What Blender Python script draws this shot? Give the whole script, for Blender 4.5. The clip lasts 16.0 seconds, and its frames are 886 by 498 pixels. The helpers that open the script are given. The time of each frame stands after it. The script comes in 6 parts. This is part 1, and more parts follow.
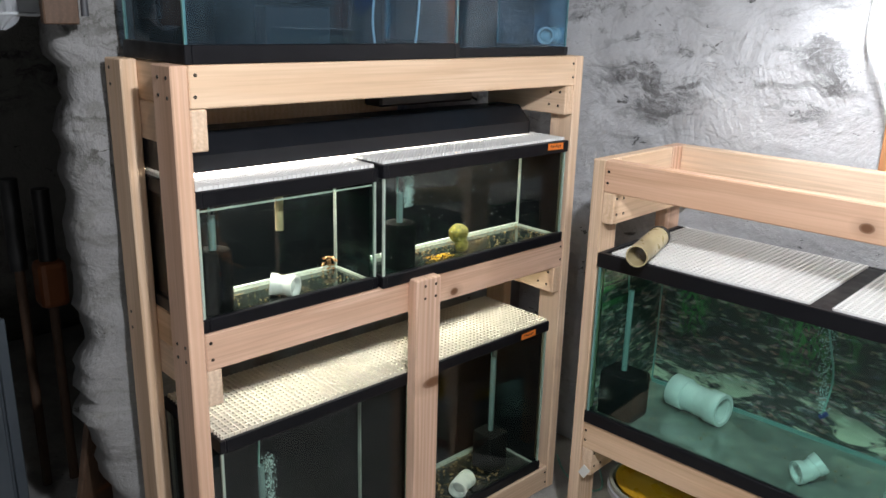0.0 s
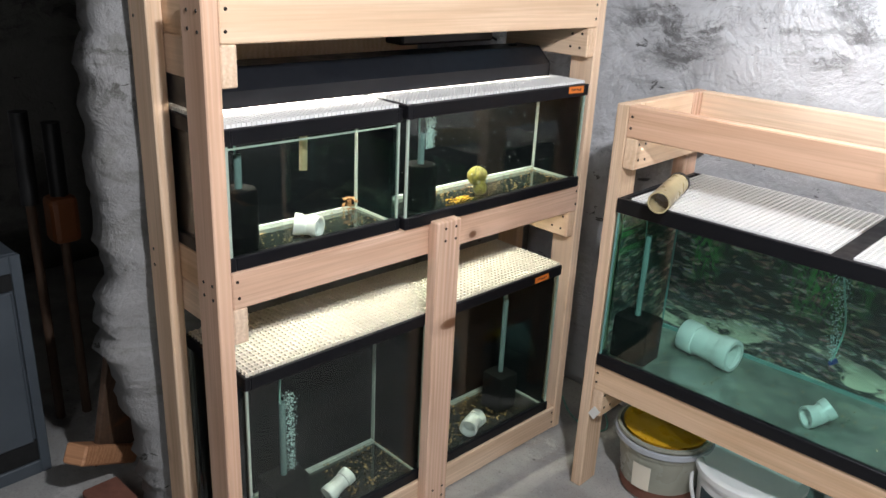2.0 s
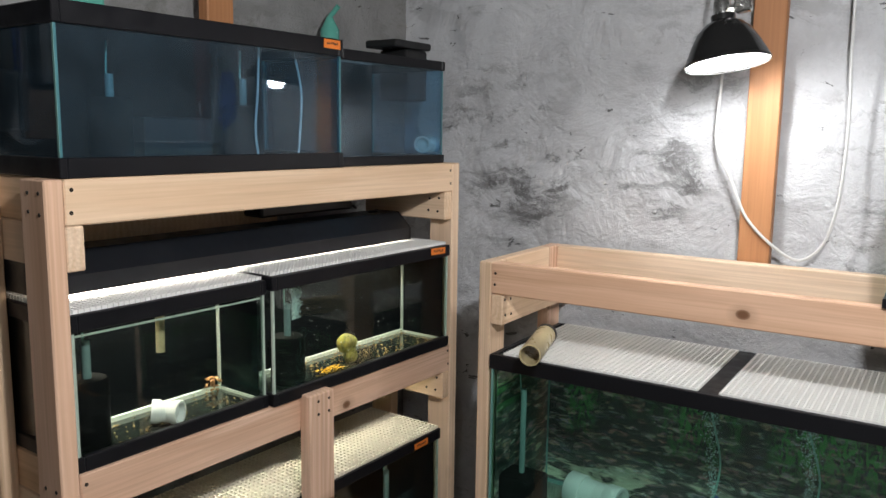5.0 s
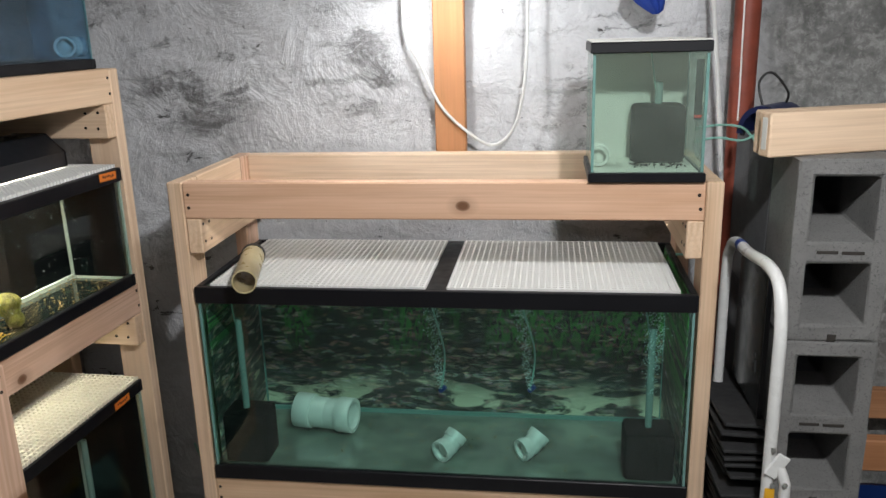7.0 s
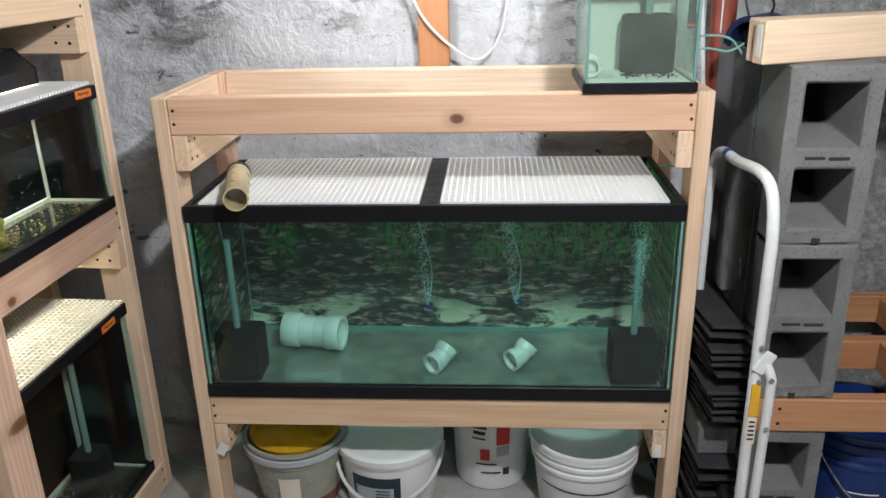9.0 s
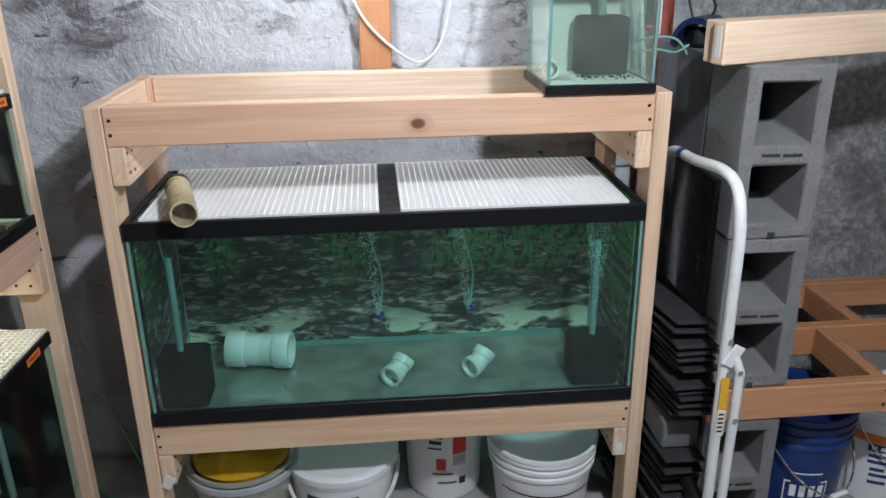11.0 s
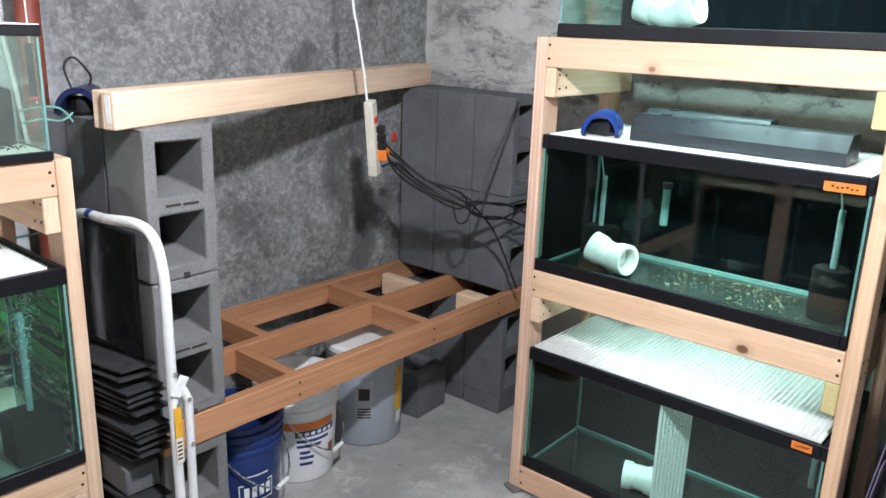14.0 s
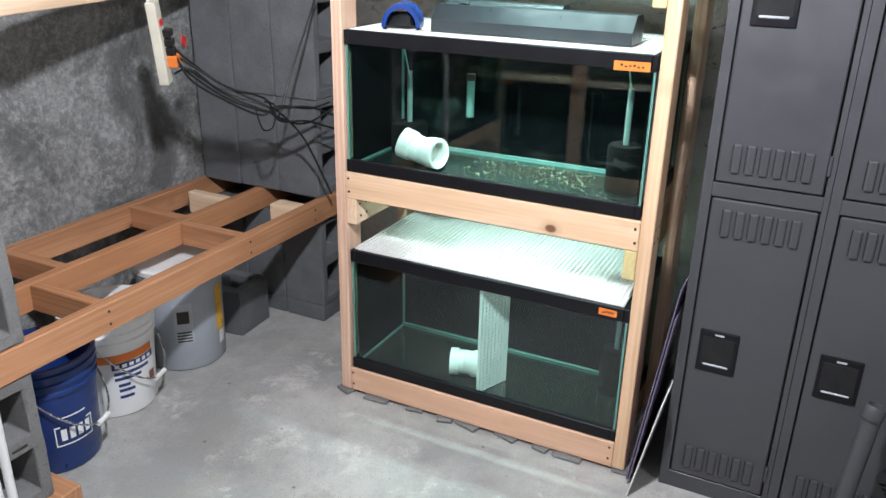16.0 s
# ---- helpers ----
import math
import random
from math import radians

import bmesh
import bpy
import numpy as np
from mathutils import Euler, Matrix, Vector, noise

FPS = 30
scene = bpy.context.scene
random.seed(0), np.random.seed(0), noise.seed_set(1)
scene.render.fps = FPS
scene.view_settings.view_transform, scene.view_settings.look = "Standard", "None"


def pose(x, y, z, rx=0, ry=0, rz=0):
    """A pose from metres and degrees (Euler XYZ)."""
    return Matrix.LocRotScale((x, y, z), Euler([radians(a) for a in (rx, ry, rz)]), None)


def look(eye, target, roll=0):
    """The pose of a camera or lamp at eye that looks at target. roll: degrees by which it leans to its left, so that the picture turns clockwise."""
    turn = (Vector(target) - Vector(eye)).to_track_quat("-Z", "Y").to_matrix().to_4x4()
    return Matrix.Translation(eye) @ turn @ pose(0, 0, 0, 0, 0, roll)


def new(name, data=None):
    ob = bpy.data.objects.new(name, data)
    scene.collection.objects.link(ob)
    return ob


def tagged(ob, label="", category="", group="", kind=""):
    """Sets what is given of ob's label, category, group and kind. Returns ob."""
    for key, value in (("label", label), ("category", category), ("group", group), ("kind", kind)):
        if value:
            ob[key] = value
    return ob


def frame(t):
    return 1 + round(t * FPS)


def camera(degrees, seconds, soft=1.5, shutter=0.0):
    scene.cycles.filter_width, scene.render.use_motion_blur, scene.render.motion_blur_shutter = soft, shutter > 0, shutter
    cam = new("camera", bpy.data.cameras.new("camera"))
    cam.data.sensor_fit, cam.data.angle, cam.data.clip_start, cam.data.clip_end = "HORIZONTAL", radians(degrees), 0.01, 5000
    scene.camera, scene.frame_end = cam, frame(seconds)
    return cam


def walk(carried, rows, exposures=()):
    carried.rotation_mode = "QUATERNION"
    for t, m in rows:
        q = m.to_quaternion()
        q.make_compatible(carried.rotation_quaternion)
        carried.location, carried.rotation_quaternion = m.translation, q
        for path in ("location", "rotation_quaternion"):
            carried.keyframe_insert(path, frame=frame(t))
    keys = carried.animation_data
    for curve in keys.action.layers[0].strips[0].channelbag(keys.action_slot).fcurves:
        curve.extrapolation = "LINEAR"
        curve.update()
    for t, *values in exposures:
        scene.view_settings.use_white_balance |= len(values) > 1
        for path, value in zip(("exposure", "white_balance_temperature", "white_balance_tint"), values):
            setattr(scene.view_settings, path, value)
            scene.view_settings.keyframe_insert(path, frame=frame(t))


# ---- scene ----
cam = camera(58.5, 16.0)

PATH = [
    (0, (1.169, -1.868, 1.63), (-0.155, -0.48, 1.063), 1.5),
    (0.5, (1.159, -1.868, 1.625), (-0.17, -0.489, 1.05), 1.8),
    (1, (1.119, -1.913, 1.622), (-0.183, -0.54, 0.974), 1.7),
    (1.5, (1.105, -1.926, 1.611), (-0.166, -0.56, 0.89), 2.6),
    (2, (1.102, -1.928, 1.629), (-0.163, -0.549, 0.923), 2.9),
    (2.5, (1.08, -1.941, 1.65), (-0.21, -0.515, 1.101), 2.6),
    (3, (1.078, -1.94, 1.662), (-0.244, -0.495, 1.258), 2.1),
    (3.2, (1.063, -1.938, 1.666), (-0.262, -0.482, 1.315), 1.4),
    (5.3, (1.072, -1.891, 1.617), (0.147, -0.142, 1.324), 0.3),
    (5.5, (1.043, -1.863, 1.627), (0.311, -0.027, 1.324), 0.3),
    (6, (1.009, -1.8, 1.625), (0.543, 0.121, 1.322), -0.5),
    (6.5, (0.96, -1.779, 1.611), (0.588, 0.146, 1.219), -1.4),
    (7, (0.874, -1.773, 1.601), (0.609, 0.134, 1.061), -1.6),
    (7.5, (0.825, -1.784, 1.58), (0.647, 0.106, 0.952), -1.3),
    (8, (0.824, -1.801, 1.569), (0.674, 0.077, 0.899), -1.5),
    (8.5, (0.807, -1.807, 1.568), (0.67, 0.059, 0.862), -1.5),
    (10.8, (0.581, -1.754, 1.563), (0.611, 0.115, 0.851), -0.8),
    (11, (0.579, -1.745, 1.567), (0.739, 0.118, 0.856), -0.7),
    (11.5, (0.562, -1.728, 1.574), (1.296, -0.017, 0.845), 0.0),
    (12, (0.482, -1.749, 1.573), (1.551, -0.231, 0.83), 1.2),
    (12.5, (0.445, -1.799, 1.576), (1.667, -0.382, 0.868), 2.0),
    (13, (0.437, -1.841, 1.582), (1.784, -0.5, 0.96), 2.3),
    (13.5, (0.424, -1.869, 1.59), (1.844, -0.581, 1.018), 1.9),
    (14, (0.414, -1.88, 1.596), (1.881, -0.637, 1.044), 1.9),
    (14.5, (0.425, -1.889, 1.597), (1.953, -0.715, 1.061), 1.9),
    (15, (0.452, -1.897, 1.584), (2.077, -0.867, 1.04), 1.2),
    (15.5, (0.449, -1.887, 1.568), (2.128, -1.02, 0.914), 1.2),
    (16, (0.428, -1.878, 1.555), (2.092, -1.059, 0.806), 1.2),
]
walk(cam, [(t, look(eye, target, lean)) for t, eye, target, lean in PATH], exposures=((0.0, 0.25, 6350, 10), (1.5, 0.42, 6350, 11), (3.2, 0.40, 6350, 11), (5.5, -0.36, 6650, 9), (6.0, -0.50, 6650, 9), (7.0, -0.15, 6600, 9), (8.5, 0.28, 6500, 9), (11.0, 0.15, 5950, 9), (12.5, 0.48, 6000, 10), (13.5, 0.80, 6050, 11), (14.5, 0.90, 6150, 12), (15.3, 0.88, 6150, 12), (16.0, 1.05, 6200, 12)))

# ---- light ----
world = bpy.data.worlds.new("world")
world.use_nodes = True
world.node_tree.nodes["Background"].inputs[0].default_value = (0.5, 0.6, 0.75, 1)
world.node_tree.nodes["Background"].inputs[1].default_value = 0.02
scene.world = world
scene.view_settings.exposure = 0.0


def lamp(name, kind, place, power, colour, size=0.05, aim=None, size_y=None):
    data = bpy.data.lights.new(name, kind)
    data.energy, data.color = power, colour
    if kind == "AREA":
        data.shape, data.size, data.size_y = "RECTANGLE", size, size_y or size
        data.spread = radians(75)
    else:
        data.shadow_soft_size = size
    ob = new(name, data)
    ob.matrix_world = look(place, aim) if aim else pose(*place)
    return ob


lamp("ceiling_bulb", "POINT", (1.15, -1.35, 2.15), 108, (0.95, 0.965, 1.0), 0.045)
# unseen fill lamp added behind the camera, lifts buckets and lockers
lamp("rear_ceiling_bulb", "POINT", (1.5, -3.1, 2.15), 20, (0.95, 0.965, 1.0), 0.07)
lamp("clamp_lamp_bulb", "POINT", (0.555, 0.21, 1.80), 9, (0.95, 0.97, 1.0), 0.03)
lamp("left_hood_tube", "AREA", (-0.445, -0.42, 1.2735), 15, (1.0, 0.90, 0.76), 0.03, (-0.445, -0.42, 0), 1.12)
scene.objects["left_hood_tube"].rotation_euler.z -= radians(2.8)
lamp("right_hood_tube", "AREA", (2.64, -1.05, 1.2745), 5.2, (0.85, 1.0, 0.95), 0.03, (2.64, -1.05, 0), 0.55)
lamp("right_top_hood_tube", "AREA", (2.66, -0.98, 2.04), 4, (0.85, 1.0, 0.98), 0.03, (2.66, -0.98, 0), 0.6)

# ---- materials ----


class Net:
    """A small helper to write node trees."""

    def __init__(self, name):
        self.mat = bpy.data.materials.new(name)
        self.mat.use_nodes = True
        self.tree = self.mat.node_tree
        self.bsdf = self.tree.nodes["Principled BSDF"]
        self.out = self.tree.nodes["Material Output"]

    def add(self, kind, links=(), operation=None, data_type=None, blend_type=None, wave_type=None, bands_direction=None):
        node = self.tree.nodes.new(kind)
        if operation:
            node.operation = operation
        if data_type:
            node.data_type = data_type
        if blend_type:
            node.blend_type = blend_type
        if wave_type:
            node.wave_type = wave_type
        if bands_direction:
            node.bands_direction = bands_direction
        for key, value in dict(links).items():
            self.put(node.inputs[key], value)
        return node

    def put(self, socket, value):
        if isinstance(value, bpy.types.NodeSocket):
            self.tree.links.new(value, socket)
        else:
            socket.default_value = value

    def coord(self, scale=(1, 1, 1), shift=True):
        co = self.add("ShaderNodeTexCoord").outputs["Object"]
        if shift:
            rnd = self.add("ShaderNodeObjectInfo").outputs["Random"]
            big = self.add("ShaderNodeMath", {0: rnd, 1: 37.0}, operation="MULTIPLY").outputs[0]
            co = self.add("ShaderNodeVectorMath", {0: co, 1: big}, operation="ADD").outputs[0]
        return self.add("ShaderNodeMapping", {"Vector": co, "Scale": scale}).outputs[0]

    def noise(self, vec, scale, detail=4.0, rough=0.55, warp=0.0):
        return self.add("ShaderNodeTexNoise", {"Vector": vec, "Scale": scale, "Detail": detail, "Roughness": rough, "Distortion": warp}).outputs[0]

    def ramp(self, fac, *stops):
        node = self.add("ShaderNodeValToRGB", {0: fac})
        while len(node.color_ramp.elements) < len(stops):
            node.color_ramp.elements.new(0.5)
        for el, (at, col) in zip(node.color_ramp.elements, stops):
            el.position, el.color = at, (*col, 1) if len(col) == 3 else col
        return node.outputs[0]

    def mix(self, fac, a, b, blend="MIX"):
        node = self.add("ShaderNodeMix", data_type="RGBA", blend_type=blend)
        for socket, value in zip((node.inputs[0], node.inputs[6], node.inputs[7]), (fac, a, b)):
            self.put(socket, (*value, 1) if isinstance(value, tuple) and len(value) == 3 else value)
        return node.outputs[2]

    def bump(self, height, strength=0.3, distance=0.01, under=None):
        node = self.add("ShaderNodeBump", {"Height": height, "Strength": strength, "Distance": distance})
        if under is not None:
            self.put(node.inputs["Normal"], under)
        return node.outputs[0]

    def done(self, colour, rough=0.6, metal=0.0, normal=None, **more):
        self.put(self.bsdf.inputs["Base Color"], (*colour, 1) if isinstance(colour, tuple) else colour)
        self.put(self.bsdf.inputs["Roughness"], rough)
        self.put(self.bsdf.inputs["Metallic"], metal)
        if normal is not None:
            self.put(self.bsdf.inputs["Normal"], normal)
        for key, value in more.items():
            self.put(self.bsdf.inputs[key.replace("_", " ")], value)
        return self.mat


def timber(name, light, dark, knot=(0.16, 0.07, 0.03)):
    n = Net(name)
    co = n.coord((1.0, 9.0, 9.0))
    warp = n.noise(co, 1.2, 2.0)
    grain = n.add("ShaderNodeTexWave", {"Vector": co, "Scale": 2.1, "Distortion": 11.0, "Detail": 3.0, "Detail Scale": 0.6}, wave_type="BANDS", bands_direction="Y").outputs[1]
    fine = n.noise(n.coord((3.0, 160.0, 160.0)), 1.0, 3.0, 0.6)
    soft = n.ramp(grain, (0.0, (0.0, 0.0, 0.0)), (1.0, (0.62, 0.62, 0.62)))
    col = n.mix(soft, light, dark)
    col = n.mix(n.ramp(fine, (0.35, (0, 0, 0)), (0.7, (0.6, 0.6, 0.6))), col, tuple(c * 0.7 for c in dark))
    col = n.mix(n.ramp(warp, (0.35, (0, 0, 0)), (0.7, (0.5, 0.5, 0.5))), col, tuple(min(1, c * 1.12) for c in light))
    cell = n.add("ShaderNodeTexVoronoi", {"Vector": n.coord((5.0, 2.0, 7.0)), "Scale": 1.0, "Randomness": 1.0})
    pick = n.add("ShaderNodeSeparateColor", {0: cell.outputs["Color"]}).outputs[0]
    pick = n.ramp(pick, (0.14, (0, 0, 0)), (0.17, (1, 1, 1)))
    tone = n.add("ShaderNodeObjectInfo").outputs["Random"]
    col = n.mix(n.ramp(tone, (0.0, (0, 0, 0)), (1.0, (0.4, 0.4, 0.4))), col, tuple(c * k for c, k in zip(dark, (1.25, 1.18, 1.0))))
    spot = n.mix(1.0, n.ramp(cell.outputs["Distance"], (0.055, (1, 1, 1)), (0.08, (0.8, 0.8, 0.8)), (0.095, (0.3, 0.3, 0.3)), (0.21, (0, 0, 0))), pick, "MULTIPLY")
    col = n.mix(spot, col, knot)
    return n.done(col, 0.62, normal=n.bump(fine, 0.12, 0.002))


M = {}
M["pine"] = timber("pine", (0.77, 0.57, 0.40), (0.56, 0.35, 0.20))
M["fir_pink"] = timber("fir_pink", (0.75, 0.52, 0.385), (0.55, 0.32, 0.20))
M["pine_pale"] = timber("pine_pale", (0.80, 0.62, 0.46), (0.61, 0.41, 0.26))
M["pine_green"] = timber("pine_green", (0.60, 0.52, 0.26), (0.48, 0.40, 0.18))
M["timber_red"] = timber("timber_red", (0.52, 0.265, 0.135), (0.30, 0.125, 0.052))
M["stud"] = timber("stud", (0.46, 0.21, 0.09), (0.36, 0.15, 0.06))
M["board_dark"] = timber("board_dark", (0.11, 0.065, 0.04), (0.06, 0.033, 0.02))


def stone_wall(name, paint, bare, dirt, paint_from=None, ramp_width=0.25):
    """Rough plastered rubble wall. paint_from: the x beyond which the whitewash stops."""
    n = Net(name)
    co = n.add("ShaderNodeTexCoord").outputs["Object"]
    big = n.noise(co, 1.7, 5.0, 0.6, 0.4)
    mid = n.noise(co, 6.0, 6.0, 0.65, 0.6)
    fine = n.noise(co, 45.0, 4.0, 0.7)
    white = n.mix(n.ramp(big, (0.3, (0, 0, 0)), (0.75, (1, 1, 1))), paint, tuple(c * 0.78 for c in paint))
    flat = n.add("ShaderNodeMapping", {"Vector": co, "Scale": (1.0, 1.0, 2.2)}).outputs[0]
    peel = n.noise(flat, 4.2, 8.0, 0.72, 0.45)
    patch = n.ramp(n.noise(co, 1.5, 3.0), (0.47, (0, 0, 0)), (0.58, (1, 1, 1)))
    flake = n.ramp(peel, (0.52, (0, 0, 0)), (0.60, (1, 1, 1)))
    chip = n.mix(1.0, patch, flake, "MULTIPLY")
    edge = n.ramp(n.noise(flat, 9.0, 6.0, 0.7, 0.8), (0.645, (0, 0, 0)), (0.665, (1, 1, 1)))
    grey = n.mix(n.ramp(mid, (0.3, (0, 0, 0)), (0.7, (1, 1, 1))), bare, tuple(c * 0.5 for c in bare))
    grey = n.mix(n.ramp(n.noise(co, 38.0, 6.0, 0.75, 0.5), (0.47, (0, 0, 0)), (0.58, (0.7, 0.7, 0.7))), grey, tuple(min(1, c * 1.35) for c in bare))
    grey = n.mix(n.ramp(fine, (0.45, (0, 0, 0)), (0.64, (0.5, 0.5, 0.5))), grey, tuple(c * 0.35 for c in bare))
    grey = n.mix(n.ramp(n.noise(co, 2.4, 5.0, 0.65, 0.8), (0.50, (0, 0, 0)), (0.60, (0.8, 0.8, 0.8))), grey, tuple(c * 0.30 for c in bare))
    col = n.mix(n.mix(0.45, (0.0, 0.0, 0.0), chip), white, dirt)
    col = n.mix(edge, col, tuple(c * 0.45 for c in dirt))
    push = n.add("ShaderNodeTexNoise", {"Vector": co, "Scale": 5.0, "Detail": 5.0, "Roughness": 0.65}).outputs["Color"]
    bent = n.add("ShaderNodeVectorMath", {0: flat, 1: n.add("ShaderNodeVectorMath", {0: push, 1: (0.30, 0.30, 0.30)}, operation="MULTIPLY").outputs[0]}, operation="ADD").outputs[0]
    stone = n.add("ShaderNodeTexVoronoi", {"Vector": bent, "Scale": 4.6})
    stone.feature = "DISTANCE_TO_EDGE"
    wide = n.noise(co, 7.0, 5.0, 0.7, 0.5)
    line = n.add("ShaderNodeMath", {0: stone.outputs["Distance"], 1: n.ramp(wide, (0.40, (0, 0, 0)), (0.68, (0.075, 0.075, 0.075)))}, operation="SUBTRACT").outputs[0]
    line = n.add("ShaderNodeMapRange", {0: line, 1: 0.006, 2: -0.03}).outputs[0]
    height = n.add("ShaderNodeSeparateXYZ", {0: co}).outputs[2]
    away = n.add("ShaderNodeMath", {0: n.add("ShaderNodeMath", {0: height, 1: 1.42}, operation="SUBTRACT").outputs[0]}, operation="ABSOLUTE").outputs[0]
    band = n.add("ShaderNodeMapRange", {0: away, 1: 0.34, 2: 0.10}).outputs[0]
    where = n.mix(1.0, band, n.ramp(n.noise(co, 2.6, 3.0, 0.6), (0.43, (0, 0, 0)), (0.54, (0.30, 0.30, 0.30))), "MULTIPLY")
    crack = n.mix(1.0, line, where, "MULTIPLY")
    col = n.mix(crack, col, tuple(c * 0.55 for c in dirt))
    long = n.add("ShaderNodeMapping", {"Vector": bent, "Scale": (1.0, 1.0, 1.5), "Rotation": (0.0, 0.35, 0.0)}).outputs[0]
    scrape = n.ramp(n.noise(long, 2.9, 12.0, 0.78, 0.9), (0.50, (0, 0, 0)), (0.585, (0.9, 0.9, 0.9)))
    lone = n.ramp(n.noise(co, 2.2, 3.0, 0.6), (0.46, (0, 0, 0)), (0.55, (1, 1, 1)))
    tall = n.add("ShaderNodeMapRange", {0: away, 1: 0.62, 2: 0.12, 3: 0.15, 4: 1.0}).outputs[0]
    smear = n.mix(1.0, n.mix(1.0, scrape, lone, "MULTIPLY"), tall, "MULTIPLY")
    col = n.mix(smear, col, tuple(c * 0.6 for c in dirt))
    col = n.mix(n.ramp(n.noise(co, 16.0, 8.0, 0.75, 0.3), (0.40, (0.28, 0.28, 0.28)), (0.62, (0, 0, 0))), col, tuple(c * 0.62 for c in paint))
    if paint_from is not None:
        x = n.add("ShaderNodeSeparateXYZ", {0: co}).outputs[0]
        x = n.add("ShaderNodeMath", {0: x, 1: n.add("ShaderNodeMath", {0: mid, 1: 0.3}, operation="MULTIPLY").outputs[0]}, operation="ADD").outputs[0]
        fac = n.add("ShaderNodeMapRange", {0: x, 1: paint_from, 2: paint_from + ramp_width}).outputs[0]
        col = n.mix(fac, col, grey)
    nor = n.bump(mid, 0.7, 0.035)
    nor = n.bump(n.noise(co, 19.0, 6.0, 0.7, 0.4), 0.6, 0.012, nor)
    nor = n.bump(fine, 0.55, 0.005, nor)
    nor = n.bump(n.mix(0.5, chip, edge), -0.5, 0.004, nor)
    return n.done(col, 0.9, normal=nor)


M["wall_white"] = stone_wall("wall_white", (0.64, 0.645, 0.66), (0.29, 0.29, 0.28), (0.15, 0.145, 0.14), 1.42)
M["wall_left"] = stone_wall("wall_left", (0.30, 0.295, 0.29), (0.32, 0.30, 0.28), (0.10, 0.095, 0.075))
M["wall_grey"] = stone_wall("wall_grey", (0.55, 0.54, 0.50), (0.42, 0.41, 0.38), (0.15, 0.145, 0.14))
# dark to keep bounced light down on the unseen ceiling and rear wall
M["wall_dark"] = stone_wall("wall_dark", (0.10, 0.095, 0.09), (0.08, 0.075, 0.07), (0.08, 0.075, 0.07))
# the store room's lack of light is put into this wall's colour
M["wall_store_unlit"] = stone_wall("wall_store_unlit", (0.20, 0.195, 0.175), (0.12, 0.11, 0.10), (0.06, 0.055, 0.05))


def concrete(name, light, dark, stain, bump=0.25):
    n = Net(name)
    co = n.coord(shift=False)
    cloud = n.noise(co, 1.6, 9.0, 0.70, 0.15)
    mott = n.noise(co, 6.0, 10.0, 0.76, 0.1)
    grit = n.noise(co, 140.0, 3.0, 0.7)
    col = n.mix(n.ramp(cloud, (0.40, (0, 0, 0)), (0.60, (1, 1, 1))), light, dark)
    col = n.mix(n.ramp(mott, (0.50, (0, 0, 0)), (0.64, (0.7, 0.7, 0.7))), col, stain)
    spill = n.ramp(n.noise(co, 2.6, 10.0, 0.78, 0.25), (0.56, (0, 0, 0)), (0.63, (0.75, 0.75, 0.75)))
    col = n.mix(spill, col, tuple(min(1.0, c * 1.3) for c in light))
    spot = n.add("ShaderNodeTexVoronoi", {"Vector": co, "Scale": 9.0}).outputs["Distance"]
    col = n.mix(n.ramp(spot, (0.03, (0.8, 0.8, 0.8)), (0.07, (0, 0, 0))), col, tuple(c * 0.35 for c in stain))
    col = n.mix(n.ramp(grit, (0.56, (0, 0, 0)), (0.70, (0.6, 0.6, 0.6))), col, tuple(c * 0.4 for c in stain))
    return n.done(col, n.ramp(mott, (0.3, (0.45,) * 3), (0.7, (0.8,) * 3)), normal=n.bump(grit, bump, 0.003, n.bump(mott, 0.25, 0.01)))


M["floor"] = concrete("floor_concrete", (0.43, 0.42, 0.395), (0.27, 0.265, 0.255), (0.31, 0.29, 0.26))


def block_grey(name, base):
    n = Net(name)
    co = n.coord()
    pit = n.noise(co, 190.0, 3.0, 0.75)
    mott = n.noise(co, 9.0, 5.0, 0.65)
    col = n.mix(n.ramp(mott, (0.3, (0, 0, 0)), (0.7, (1, 1, 1))), base, tuple(c * 0.72 for c in base))
    col = n.mix(n.ramp(pit, (0.55, (0, 0, 0)), (0.68, (0.75, 0.75, 0.75))), col, tuple(c * 0.3 for c in base))
    return n.done(col, 0.92, normal=n.bump(pit, 0.7, 0.004))


M["block"] = block_grey("concrete_block", (0.205, 0.202, 0.195))
M["block_dark"] = block_grey("concrete_block_smooth", (0.15, 0.154, 0.16))


def plain(name, colour, rough=0.4, metal=0.0, vary=0.12, scale=8.0, bump=0.05, **more):
    n = Net(name)
    co = n.coord()
    worn = n.noise(co, scale, 5.0, 0.6)
    col = n.mix(n.ramp(worn, (0.3, (0, 0, 0)), (0.75, (1, 1, 1))), colour, tuple(c * (1 - 2 * vary) for c in colour))
    r = n.ramp(n.noise(co, scale * 3, 4.0), (0.3, (max(0.03, rough - 0.08),) * 3), (0.7, (min(1, rough + 0.1),) * 3))
    return n.done(col, r, metal, n.bump(worn, bump, 0.003), **more)


